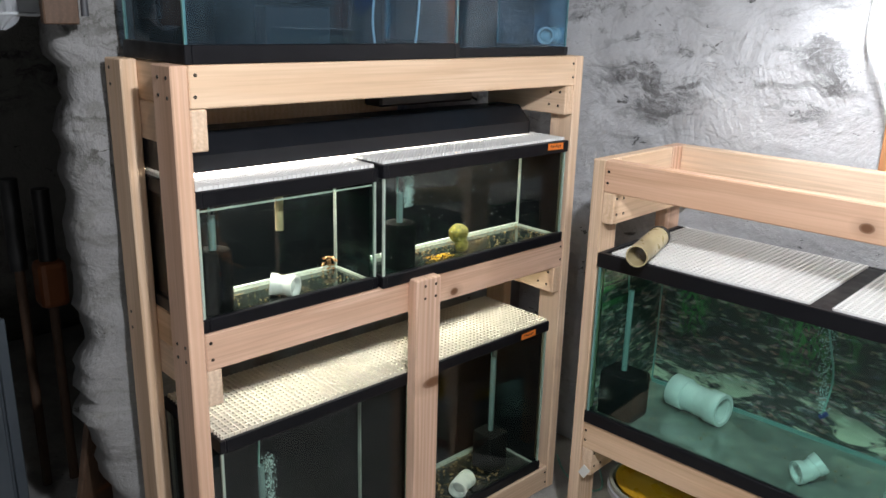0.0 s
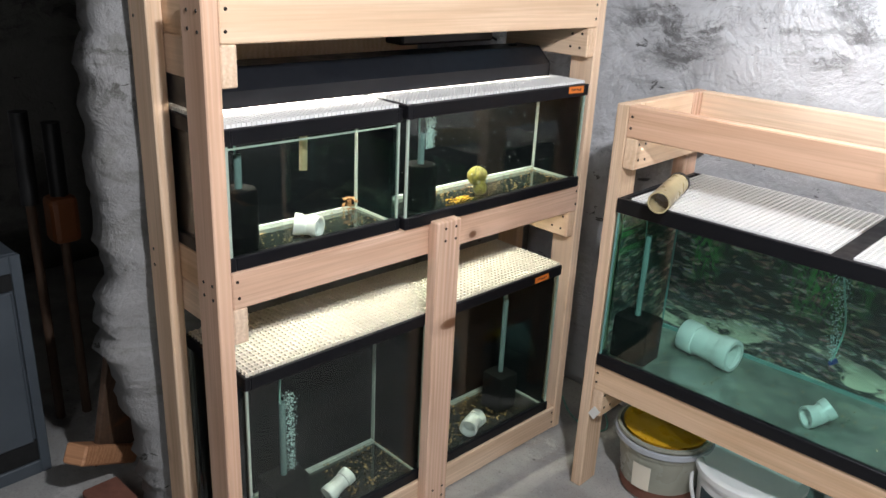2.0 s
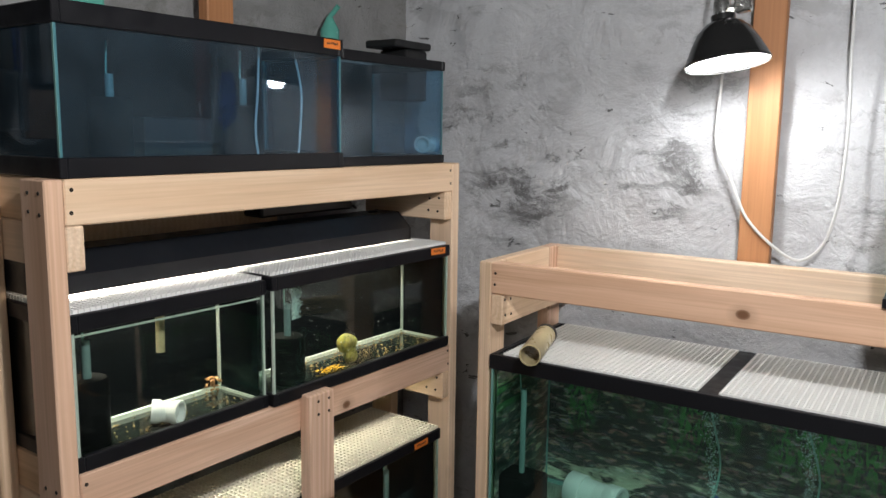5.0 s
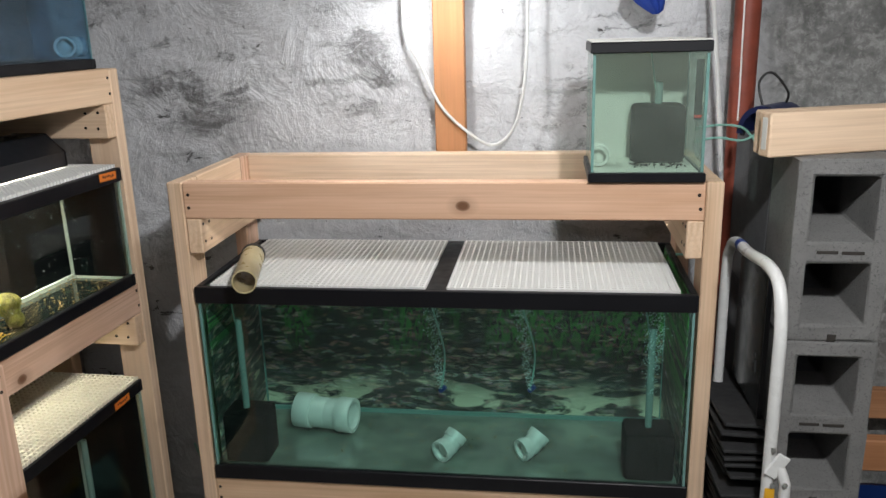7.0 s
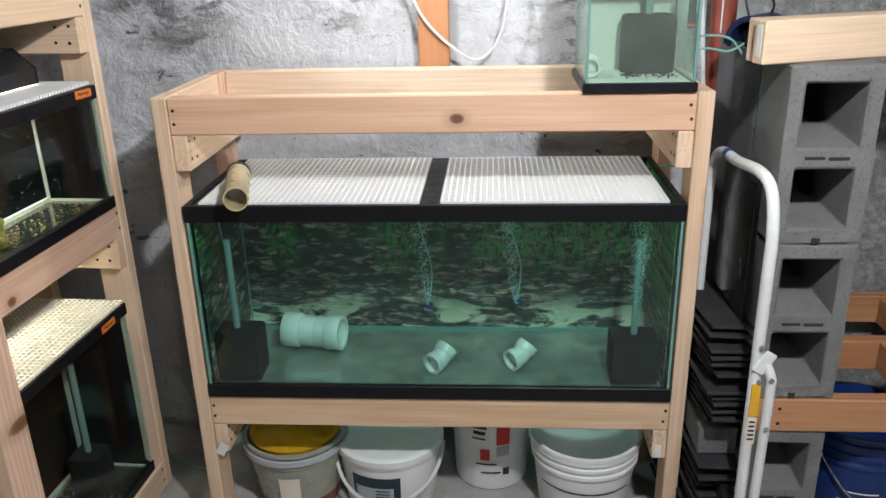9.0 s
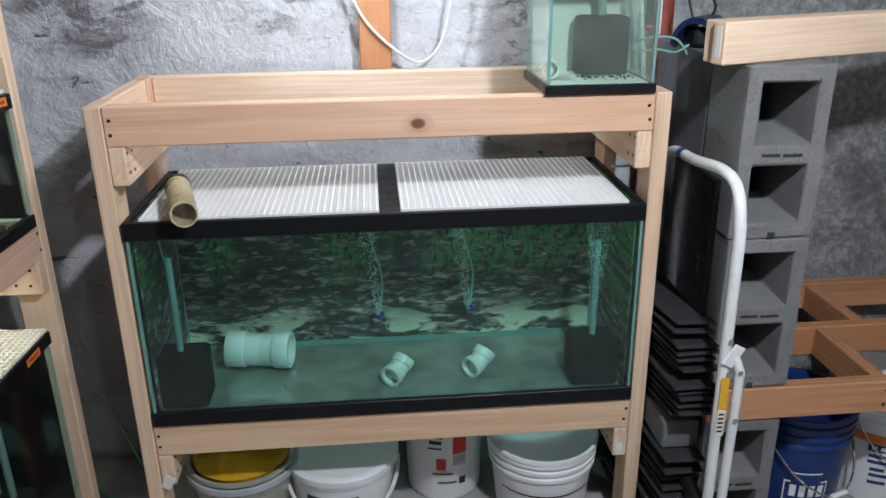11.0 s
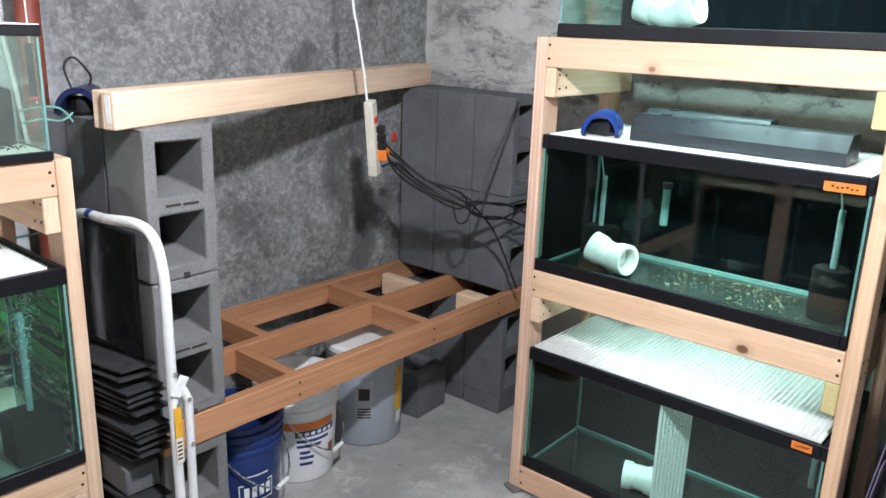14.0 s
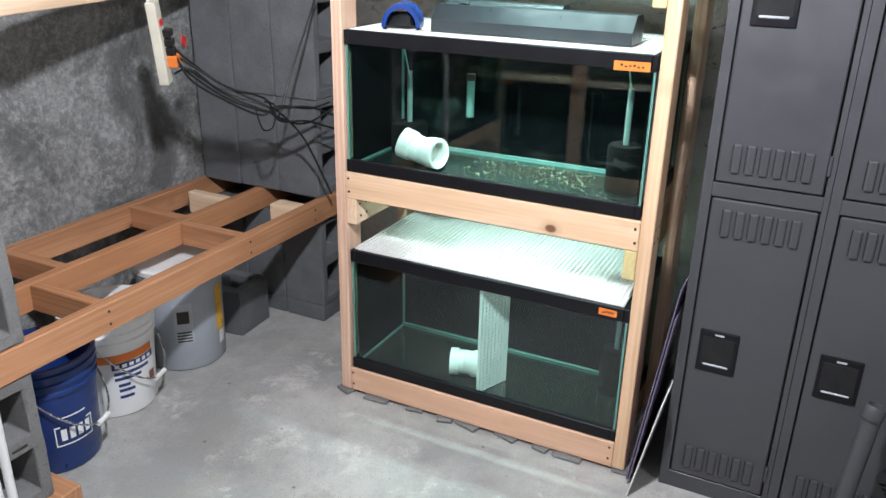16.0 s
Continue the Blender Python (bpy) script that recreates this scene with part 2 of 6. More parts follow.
M["rim"] = plain("black_plastic_rim", (0.007, 0.007, 0.009), 0.42, Specular_IOR_Level=0.25)
M["black_film_and_reflection"] = plain("black_film_and_reflection", (0.003, 0.004, 0.005), 0.9, scale=3.0, Specular_IOR_Level=0.05)
M["black_matte"] = plain("black_matte_plastic", (0.012, 0.012, 0.013), 0.5)
M["hood"] = plain("hood_black", (0.010, 0.011, 0.014), 0.38)
M["hood_slate"] = plain("hood_slate", (0.035, 0.045, 0.050), 0.35)
M["sponge"] = plain("sponge_black", (0.007, 0.007, 0.007), 0.95, scale=60.0, bump=0.6, Specular_IOR_Level=0.1)
M["panel_dark"] = plain("panel_dark", (0.014, 0.018, 0.017), 0.2, vary=0.2, scale=5.0)
M["moss"] = plain("mossy_pebble", (0.10, 0.105, 0.05), 0.7, vary=0.3, scale=40.0)
M["pvc"] = plain("pvc_white", (0.78, 0.78, 0.74), 0.35, vary=0.06)
M["pvc_old"] = plain("acrylic_yellowed", (0.52, 0.43, 0.24), 0.3, vary=0.1)
M["grid"] = plain("grid_white", (0.80, 0.79, 0.76), 0.45, vary=0.04)
M["grid_cream"] = plain("grid_cream", (0.80, 0.73, 0.60), 0.5, vary=0.1, scale=5.0)
M["orange"] = plain("orange_tape", (0.85, 0.22, 0.03), 0.5)
M["ink"] = plain("ink", (0.03, 0.025, 0.02), 0.7)
M["screw"] = plain("screw_dark", (0.03, 0.025, 0.02), 0.45, 0.6)
M["locker"] = plain("locker_grey", (0.057, 0.057, 0.062), 0.42, vary=0.05, scale=4.0)
M["gap_shade_and_black"] = plain("gap_shade_and_black", (0.005, 0.005, 0.005), 0.8)
M["cabinet"] = plain("cabinet_blue_grey", (0.07, 0.085, 0.10), 0.45, vary=0.12)
M["bucket_white"] = plain("bucket_white", (0.82, 0.82, 0.81), 0.35, vary=0.05)
M["bucket_clear"] = plain("bucket_cloudy", (0.42, 0.42, 0.34), 0.3, vary=0.15, scale=4.0)
M["bucket_grey"] = plain("bucket_grey", (0.36, 0.39, 0.42), 0.4, vary=0.1, scale=5.0)
M["bucket_blue"] = plain("bucket_blue", (0.010, 0.035, 0.16), 0.35, vary=0.1)
M["blue_plastic"] = plain("blue_plastic", (0.012, 0.05, 0.26), 0.3)
M["navy_plastic"] = plain("navy_plastic", (0.012, 0.018, 0.07), 0.35)
M["blue_cloth"] = plain("blue_cloth", (0.012, 0.05, 0.32), 0.8, scale=25.0, bump=0.4)
M["steel_white"] = plain("steel_white_paint", (0.72, 0.72, 0.70), 0.3, vary=0.06)
M["steel"] = plain("steel_bright", (0.62, 0.62, 0.60), 0.25, 0.95)
M["lamp_black"] = plain("lamp_black_enamel", (0.015, 0.015, 0.015), 0.18)
M["pipe_red"] = plain("pipe_rust_red", (0.26, 0.055, 0.03), 0.55, vary=0.2, scale=14.0, bump=0.3)
M["cable_white"] = plain("cable_white", (0.72, 0.72, 0.70), 0.4)
M["cable_black"] = plain("cable_black", (0.012, 0.012, 0.012), 0.4)
M["hose_green"] = plain("airline_green", (0.25, 0.50, 0.42), 0.3)
M["bubble"] = plain("bubble_pale", (0.62, 0.82, 0.78), 0.3)
M["lift_tube"] = plain("lift_tube_clear", (0.22, 0.31, 0.29), 0.2)
M["strip_ivory"] = plain("power_strip_ivory", (0.68, 0.64, 0.52), 0.4)
M["red"] = plain("red_plastic", (0.65, 0.03, 0.02), 0.4)
M["yellow"] = plain("yellow_plastic", (0.80, 0.42, 0.02), 0.3)
M["label_navy"] = plain("label_navy", (0.02, 0.04, 0.16), 0.5)
M["label_teal"] = plain("label_dark_teal", (0.015, 0.035, 0.045), 0.45)
M["label_grey"] = plain("label_grey", (0.45, 0.47, 0.50), 0.5)
M["paper"] = plain("paper_white", (0.78, 0.77, 0.72), 0.7)
M["cloth_white"] = plain("cloth_white", (0.52, 0.54, 0.56), 0.9, scale=14.0, bump=0.4)
M["slate"] = plain("shingle_dark", (0.024, 0.024, 0.025), 0.85, vary=0.25, scale=18.0, bump=0.5)
M["ply_purple"] = plain("plastic_sheet_violet", (0.16, 0.13, 0.20), 0.25)
M["brick"] = plain("brick_red", (0.22, 0.09, 0.06), 0.9, vary=0.2, scale=20.0, bump=0.5)
M["terracotta"] = plain("terracotta_orange", (0.36, 0.17, 0.06), 0.6)
M["guard_orange"] = plain("guard_orange", (0.20, 0.065, 0.02), 0.5)
M["ceramic"] = plain("skull_yellow_green", (0.36, 0.31, 0.05), 0.7, vary=0.48, scale=70.0, bump=0.4)
M["shell"] = plain("orange_gravel", (0.40, 0.25, 0.09), 0.8, vary=0.3, scale=60.0)
M["bottle_green"] = plain("bottle_green", (0.12, 0.42, 0.34), 0.2)


def glass(name, tint, haze=0.0, mist=(0.55, 0.65, 0.75)):
    n = Net(name)
    clear = n.add("ShaderNodeBsdfTransparent", {0: (*tint, 1)}).outputs[0]
    shine = n.add("ShaderNodeBsdfGlossy", {"Color": (1, 1, 1, 1), "Roughness": 0.02}).outputs[0]
    face = n.add("ShaderNodeLayerWeight", {0: 0.5}).outputs["Facing"]
    edge = n.add("ShaderNodeMath", {0: face, 1: 5.0}, operation="POWER").outputs[0]
    fres = n.add("ShaderNodeMapRange", {0: edge, 3: 0.036, 4: 0.9}).outputs[0]
    both = n.add("ShaderNodeMixShader", {0: fres, 1: clear, 2: shine}).outputs[0]
    if haze:
        film = n.add("ShaderNodeBsdfDiffuse", {0: (*mist, 1)}).outputs[0]
        smear = n.ramp(n.noise(n.coord(), 5.0, 4.0), (0.3, (haze * 0.4,) * 3), (0.75, (haze,) * 3))
        both = n.add("ShaderNodeMixShader", {0: smear, 1: both, 2: film}).outputs[0]
    n.tree.links.new(both, n.out.inputs[0])
    return n.mat


M["glass"] = glass("glass_clear", (0.90, 0.95, 0.93))
M["glass_green"] = glass("glass_green", (0.80, 0.955, 0.92))
M["glass_hazy"] = glass("glass_hazy", (0.64, 0.79, 0.88), 0.050, (0.30, 0.43, 0.52))
M["glass_cloudy"] = glass("glass_cloudy", (0.88, 0.96, 0.92), 0.09, (0.66, 0.72, 0.64))
M["glass_pale"] = glass("glass_pale_green", (0.86, 0.965, 0.935))
M["glass_edge"] = plain("glass_edge", (0.17, 0.33, 0.30), 0.15)
M["silicone"] = plain("silicone_pale", (0.55, 0.60, 0.52), 0.3)


def tube_glow():
    n = Net("tube_glow")
    n.tree.links.new(n.add("ShaderNodeEmission", {0: (1.0, 0.93, 0.82, 1), 1: 14.0}).outputs[0], n.out.inputs[0])
    return n.mat


M["glow"] = tube_glow()


def bulb_glow():
    n = Net("bulb_glow")
    n.tree.links.new(n.add("ShaderNodeEmission", {0: (0.96, 0.98, 1.0, 1), 1: 40.0}).outputs[0], n.out.inputs[0])
    return n.mat


M["bulb"] = bulb_glow()


def backdrop_print():
    """Printed background of stones, sand and plants."""
    n = Net("aquarium_background_print")
    co = n.coord(shift=False)
    flat = n.add("ShaderNodeMapping", {"Vector": co, "Scale": (1.0, 1.0, 3.1), "Rotation": (0.0, 0.12, 0.0)}).outputs[0]
    wob = n.add("ShaderNodeTexNoise", {"Vector": flat, "Scale": 16.0, "Detail": 6.0, "Roughness": 0.7}).outputs["Color"]
    moved = n.add("ShaderNodeVectorMath", {0: flat, 1: n.add("ShaderNodeVectorMath", {0: wob, 1: (0.17, 0.17, 0.17)}, operation="MULTIPLY").outputs[0]}, operation="ADD").outputs[0]
    cell = n.add("ShaderNodeTexVoronoi", {"Vector": moved, "Scale": 21.0})
    tone = n.add("ShaderNodeSeparateColor", {0: cell.outputs["Color"]}).outputs[0]
    rock = n.ramp(tone, (0.0, (0.04, 0.06, 0.05)), (0.35, (0.17, 0.20, 0.17)), (0.52, (0.44, 0.24, 0.21)), (0.72, (0.30, 0.33, 0.27)), (1.0, (0.66, 0.60, 0.48)))
    gap = n.ramp(cell.outputs["Distance"], (0.30, (0, 0, 0)), (0.58, (0.95, 0.95, 0.95)))
    rock = n.mix(gap, rock, (0.008, 0.014, 0.012))
    chips = n.add("ShaderNodeTexVoronoi", {"Vector": moved, "Scale": 58.0}).outputs["Color"]
    rock = n.mix(0.45, rock, n.mix(1.0, rock, chips, "MULTIPLY"))
    rock = n.mix(n.ramp(n.noise(flat, 34.0, 5.0, 0.7), (0.52, (0, 0, 0)), (0.62, (0.6, 0.6, 0.6))), rock, (0.016, 0.030, 0.022))
    rock = n.mix(n.ramp(n.noise(flat, 6.0, 5.0, 0.65, 0.6), (0.54, (0, 0, 0)), (0.66, (0.7, 0.7, 0.7))), rock, (0.008, 0.026, 0.016))
    z = n.add("ShaderNodeSeparateXYZ", {0: co}).outputs[2]
    sand_fac = n.add("ShaderNodeMath", {0: n.add("ShaderNodeMapRange", {0: z, 1: 0.611, 2: 0.516}).outputs[0], 1: n.ramp(n.noise(flat, 5.5, 6.0, 0.65, 0.5), (0.50, (0, 0, 0)), (0.55, (1, 1, 1)))}, operation="MULTIPLY").outputs[0]
    col = n.mix(sand_fac, rock, (0.62, 0.62, 0.45))
    blade = n.noise(n.add("ShaderNodeMapping", {"Vector": co, "Scale": (70.0, 1.0, 30.0)}).outputs[0], 1.0, 3.0, 0.6, 1.2)
    clump = n.noise(n.add("ShaderNodeMapping", {"Vector": co, "Scale": (4.0, 1.0, 2.0)}).outputs[0], 1.0, 2.0)
    high = n.add("ShaderNodeMapRange", {0: z, 1: 0.626, 2: 0.766}).outputs[0]
    fac = n.add("ShaderNodeMath", {0: n.ramp(blade, (0.45, (0, 0, 0)), (0.6, (1, 1, 1))), 1: n.ramp(clump, (0.38, (0, 0, 0)), (0.50, (1, 1, 1)))}, operation="MULTIPLY").outputs[0]
    fac = n.add("ShaderNodeMath", {0: fac, 1: high}, operation="MULTIPLY").outputs[0]
    col = n.mix(fac, col, (0.06, 0.30, 0.06))
    return n.done(col, 0.5)


M["print"] = backdrop_print()

# ---- mesh helpers ----


def thing(name, place=(0, 0, 0), label="", category="", group="", kind=""):
    ob = new(name)
    ob.empty_display_size = 0.05
    ob.matrix_world = pose(*place)
    return tagged(ob, label, category, group, kind)


def part(name, bm, material, parent=None, label="", smooth=False):
    """Links a bmesh as one mesh object under a thing."""
    me = bpy.data.meshes.new(name)
    bm.normal_update()
    bm.to_mesh(me)
    bm.free()
    if smooth:
        me.shade_smooth()
        me.set_sharp_from_angle(angle=radians(40))
    me.materials.append(M[material])
    ob = new(name, me)
    if parent is not None:
        ob.parent = parent
        ob.matrix_parent_inverse = parent.matrix_basis.inverted()
    if label:
        ob["label"] = label
    return ob


def slab(lo, hi, bevel=0.0, turn=None, into=None, segments=1):
    """A box between two corners, with softened edges."""
    bm = into or bmesh.new()
    size = [max(1e-4, b - a) for a, b in zip(lo, hi)]
    mid = [(a + b) / 2 for a, b in zip(lo, hi)]
    m = Matrix.Translation(mid) @ (turn or Matrix()) @ Matrix.Diagonal((*size, 1))
    got = bmesh.ops.create_cube(bm, size=1.0, matrix=m)
    if bevel:
        edges = list({e for v in got["verts"] for e in v.link_edges})
        bmesh.ops.bevel(bm, geom=edges, offset=min(bevel, min(size) * 0.45), segments=segments, affect="EDGES", profile=0.5)
    return bm


def rod(a, b, radius, into=None, sides=14, radius2=None, caps=True):
    """A cylinder or cone from a to b."""
    bm = into or bmesh.new()
    a, b = Vector(a), Vector(b)
    turn = (b - a).to_track_quat("Z", "Y").to_matrix().to_4x4()
    m = Matrix.Translation((a + b) / 2) @ turn
    bmesh.ops.create_cone(bm, cap_ends=caps, segments=sides, radius1=radius, radius2=radius if radius2 is None else radius2, depth=(b - a).length, matrix=m)
    return bm


def lathe(profile, centre=(0, 0, 0), sides=40, into=None, turn=None):
    """Turns a profile of (radius, height) about z."""
    bm = into or bmesh.new()
    m = Matrix.Translation(centre) @ (turn or Matrix())
    rings = []
    for r, z in profile:
        rings.append([bm.verts.new(m @ Vector((r * math.cos(2 * math.pi * k / sides), r * math.sin(2 * math.pi * k / sides), z))) for k in range(sides)])
    for lower, upper in zip(rings, rings[1:]):
        for k in range(sides):
            bm.faces.new((lower[k], lower[(k + 1) % sides], upper[(k + 1) % sides], upper[k]))
    return bm


def cable(name, points, radius, material, parent=None, label="", sides=8, steps=8):
    """A smooth round cord through points, as a mesh."""
    pts = [Vector(p) for p in points]
    way = []
    for k in range(len(pts) - 1):
        p0, p1, p2, p3 = pts[max(0, k - 1)], pts[k], pts[k + 1], pts[min(len(pts) - 1, k + 2)]
        for s in range(steps):
            t = s / steps
            way.append(0.5 * (2 * p1 + (p2 - p0) * t + (2 * p0 - 5 * p1 + 4 * p2 - p3) * t * t + (3 * p1 - p0 - 3 * p2 + p3) * t ** 3))
    way.append(pts[-1])
    bm, rings, side = bmesh.new(), [], Vector((0.3, 0.9, 0.2)).normalized()
    for k, p in enumerate(way):
        d = (way[min(k + 1, len(way) - 1)] - way[max(k - 1, 0)]).normalized()
        side = (side - d * side.dot(d)).normalized() if abs(side.dot(d)) < 0.98 else d.orthogonal().normalized()
        up = d.cross(side)
        rings.append([bm.verts.new(p + radius * (math.cos(2 * math.pi * j / sides) * side + math.sin(2 * math.pi * j / sides) * up)) for j in range(sides)])
    for lower, upper in zip(rings, rings[1:]):
        for j in range(sides):
            bm.faces.new((lower[j], lower[(j + 1) % sides], upper[(j + 1) % sides], upper[j]))
    bm.faces.new(rings[0][::-1])
    bm.faces.new(rings[-1])
    return part(name, bm, material, parent, label, True)


def lumber(name, lo, hi, material, parent, label=""):
    """A sawn timber whose grain runs along its longest side."""
    size = [b - a for a, b in zip(lo, hi)]
    mid = [(a + b) / 2 for a, b in zip(lo, hi)]
    axis = size.index(max(size))
    order = {0: (0, 1, 2), 1: (1, 0, 2), 2: (2, 1, 0)}[axis]
    half = [size[k] / 2 for k in order]
    ob = part(name, slab([-h for h in half], half, 0.003), material, None, label)
    ob.matrix_world = pose(*mid, *{0: (0, 0, 0), 1: (0, 0, 90), 2: (0, 90, 0)}[axis])
    if parent is not None:
        ob.parent = parent
        ob.matrix_parent_inverse = parent.matrix_basis.inverted()
    return ob


screw_mesh = None


def screw(place, facing, parent):
    """The dark head of a driven screw; facing is the axis it looks along."""
    global screw_mesh
    if screw_mesh is None:
        bm = lathe([(0.0005, 0.0012), (0.0038, 0.0012), (0.0042, 0.0), (0.0042, -0.004)], sides=8)
        screw_mesh = bpy.data.meshes.new("screw")
        bm.to_mesh(screw_mesh)
        bm.free()
        screw_mesh.materials.append(M["screw"])
    ob = new("screw", screw_mesh)
    ob.matrix_world = pose(*place, *{"x": (0, 90, 0), "-x": (0, -90, 0), "-y": (90, 0, 0), "y": (-90, 0, 0)}[facing])
    ob.parent = parent
    ob.matrix_parent_inverse = parent.matrix_basis.inverted()
    return ob


def rough_wall(name, origin, along, up, material, label, thick=0.25, lump=0.02, step=0.04, kind="structure", ragged=0.0):
    """A wall with an uneven face; origin is the foot, along and up are vectors; its inner side is to the left of along."""
    along, up = Vector(along), Vector(up)
    inward = along.cross(up).normalized()
    nu, nv = max(2, int(along.length / step)), max(2, int(up.length / step))
    verts, faces = [], []
    for j in range(nv + 1):
        for i in range(nu + 1):
            p = Vector(origin) + along * (i / nu) + up * (j / nv)
            h = noise.fractal(p * 2.3, 1.0, 2.0, 3) * lump + noise.noise(p * 11.0) * lump * 0.30 + noise.noise(p * 23.0) * lump * 0.12
            if ragged and i < 6:
                f = (6 - i) / 6
                p = p + along.normalized() * f * (ragged * (0.5 + 0.7 * noise.fractal(Vector((3.1, 7.7, p.z * 4.5)), 0.6, 2.1, 6)) + 0.10 * max(0.0, 0.62 - p.z)) - inward * f * f * 0.05
            verts.append(p + inward * (h - lump * 0.5))
    for j in range(nv):
        for i in range(nu):
            a = j * (nu + 1) + i
            faces.append((a, a + nu + 1, a + nu + 2, a + 1))
    base = len(verts)
    corners = [0, nu, (nv + 1) * (nu + 1) - 1, nv * (nu + 1)]
    rim = list(range(nu)) + [nu + k * (nu + 1) for k in range(nv)] + [(nv + 1) * (nu + 1) - 1 - k for k in range(nu)] + [(nv - k) * (nu + 1) for k in range(nv)]
    for k in rim:
        verts.append(Vector(verts[k]) - inward * thick)
    for k in range(len(rim)):
        a, b = rim[k], rim[(k + 1) % len(rim)]
        faces.append((a, b, base + (k + 1) % len(rim), base + k))
    faces.append(tuple(base + k for k in range(len(rim))))
    me = bpy.data.meshes.new(name)
    me.from_pydata([tuple(v) for v in verts], [], faces)
    me.shade_smooth()
    me.materials.append(M[material])
    me.update()
    return tagged(new(name, me), label, "wall", kind=kind)


# ---- structure ----
TOP = 2.3
BACK, LEFT, RIGHT = 0.54, -0.69, 3.12


def plate(name, lo, hi, material, label, category):
    return tagged(part(name, slab(lo, hi), material), label, category, kind="structure")


plate("floor", (-3.2, -4.2, -0.15), (3.5, 0.9, 0.0), "floor", "worn grey concrete basement floor with stains", "floor")
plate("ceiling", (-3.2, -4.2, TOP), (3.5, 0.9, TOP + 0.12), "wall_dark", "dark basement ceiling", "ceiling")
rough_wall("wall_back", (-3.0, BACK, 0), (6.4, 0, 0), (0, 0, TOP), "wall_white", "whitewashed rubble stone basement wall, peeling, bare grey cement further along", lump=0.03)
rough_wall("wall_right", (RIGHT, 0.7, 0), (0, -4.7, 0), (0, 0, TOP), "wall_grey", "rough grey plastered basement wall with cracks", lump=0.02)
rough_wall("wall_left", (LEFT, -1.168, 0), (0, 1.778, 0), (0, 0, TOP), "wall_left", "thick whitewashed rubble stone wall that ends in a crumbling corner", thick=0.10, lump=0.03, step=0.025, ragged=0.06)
rough_wall("wall_far", (-2.9, -4.1, 0), (0, 5.0, 0), (0, 0, TOP), "wall_store_unlit", "stone wall of the store room, coloured dark for lack of light", lump=0.05, step=0.1)
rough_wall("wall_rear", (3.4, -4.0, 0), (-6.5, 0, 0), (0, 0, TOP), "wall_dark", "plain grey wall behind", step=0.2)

# ---- timber racks ----


def rack_x(name, front, back, y0, y1, levels, label, sign, woods, mid_post=None, top=None, foot=0.0):
    """A rack of sawn timber whose front looks along x (sign +1 or -1); levels are the tops of its long beams."""
    W, H = 0.038, 0.089
    rack = thing(name, ((front + back) / 2, (y0 + y1) / 2, 0), label, "tank rack")
    top = top or max(levels)
    deep = -sign

    def x_span(a, b):
        return (min(a, b), max(a, b))

    fx = x_span(front, front + deep * H)
    bx = x_span(back, back - deep * H)
    for n, (ya, yb) in enumerate(((y0 - W, y0), (y1, y1 + W))):
        lumber("post", (fx[0], ya, foot), (fx[1], yb, top), woods[n % len(woods)], rack)
        lumber("rear_post", (bx[0], ya, foot), (bx[1], yb, top), "pine", rack)
    for k, z in enumerate(levels):
        f = x_span(front, front + deep * W)
        b = x_span(back, back - deep * W)
        lumber("front_beam", (f[0], y0 + 0.001, z - H), (f[1], y1 - 0.001, z), woods[(k + 1) % len(woods)], rack)
        lumber("rear_beam", (b[0], y0 + 0.001, z - H), (b[1], y1 - 0.001, z), "pine", rack)
        for y in (y0 + 0.013, y1 - 0.013):
            for dz in (-0.022, -0.062):
                screw((front, y + random.uniform(-0.003, 0.003), z + dz + random.uniform(-0.004, 0.004)), "x" if sign > 0 else "-x", rack)
        inner = x_span(front + deep * (W + 0.001), back - deep * (W + 0.001))
        for ya, yb in ((y0 + 0.001, y0 + W), (y1 - W, y1 - 0.001)):
            lumber("end_rail", (inner[0], ya, z - H), (inner[1], yb, z - 0.001), "pine", rack)
        if z - H > 0.2:
            full = x_span(front + deep * 0.002, back - deep * 0.002)
            lumber("cross_rail", (full[0], y0 + 0.001, z - 2 * H), (full[1], y0 + W, z - H - 0.001), "pine_green" if sign < 0 and z > 0.8 else "pine_pale", rack)
            lumber("cross_rail", (full[0], y1 - W, z - 2 * H), (full[1], y1 - 0.001, z - H - 0.001), "pine_pale", rack)
            for y, facing in ((y0 + W, "y"), (y1 - W, "-y")):
                for dx, dz in ((0.025, -0.11), (0.062, -0.112), (0.03, -0.152), (0.066, -0.15)):
                    screw((front + deep * dx, y, z + dz), facing, rack)
    for y, facing in ((y0 - W, "-y"), (y1 + W, "y")):
        for z in levels:
            for x in (front + deep * 0.02, front + deep * 0.06, back - deep * 0.025):
                for dz in (-0.025, -0.062):
                    screw((x, y, z + dz + random.uniform(-0.004, 0.004)), facing, rack)
    if mid_post:
        ya, yb, zt = mid_post
        p = x_span(front, front + sign * W)
        lumber("mid_post", (p[0], ya, foot), (p[1], yb, zt), "fir_pink", rack)
        for y in (ya + 0.03, yb - 0.02):
            for dz in (-0.02, -0.055):
                screw((front + sign * W, y, zt + dz), "x" if sign > 0 else "-x", rack)
                screw((front + sign * W, y, foot + 0.085 + dz), "x" if sign > 0 else "-x", rack)
    return rack


rack_x("timber_tank_rack", -0.301, -0.638, -1.0535, 0.2135, (1.520, 0.933, 0.092), "tall new pine timber rack holding six black-rimmed aquariums", 1, ("fir_pink", "pine_pale"), (-0.459, -0.370, 0.943), 1.520)
rack_x("timber_tank_rack", 2.49, 2.985, -1.464, -0.505, (1.562, 0.825, 0.101), "three-tier pine timber rack on shims holding three aquariums", -1, ("pine", "fir_pink"), None, 1.562, 0.012)


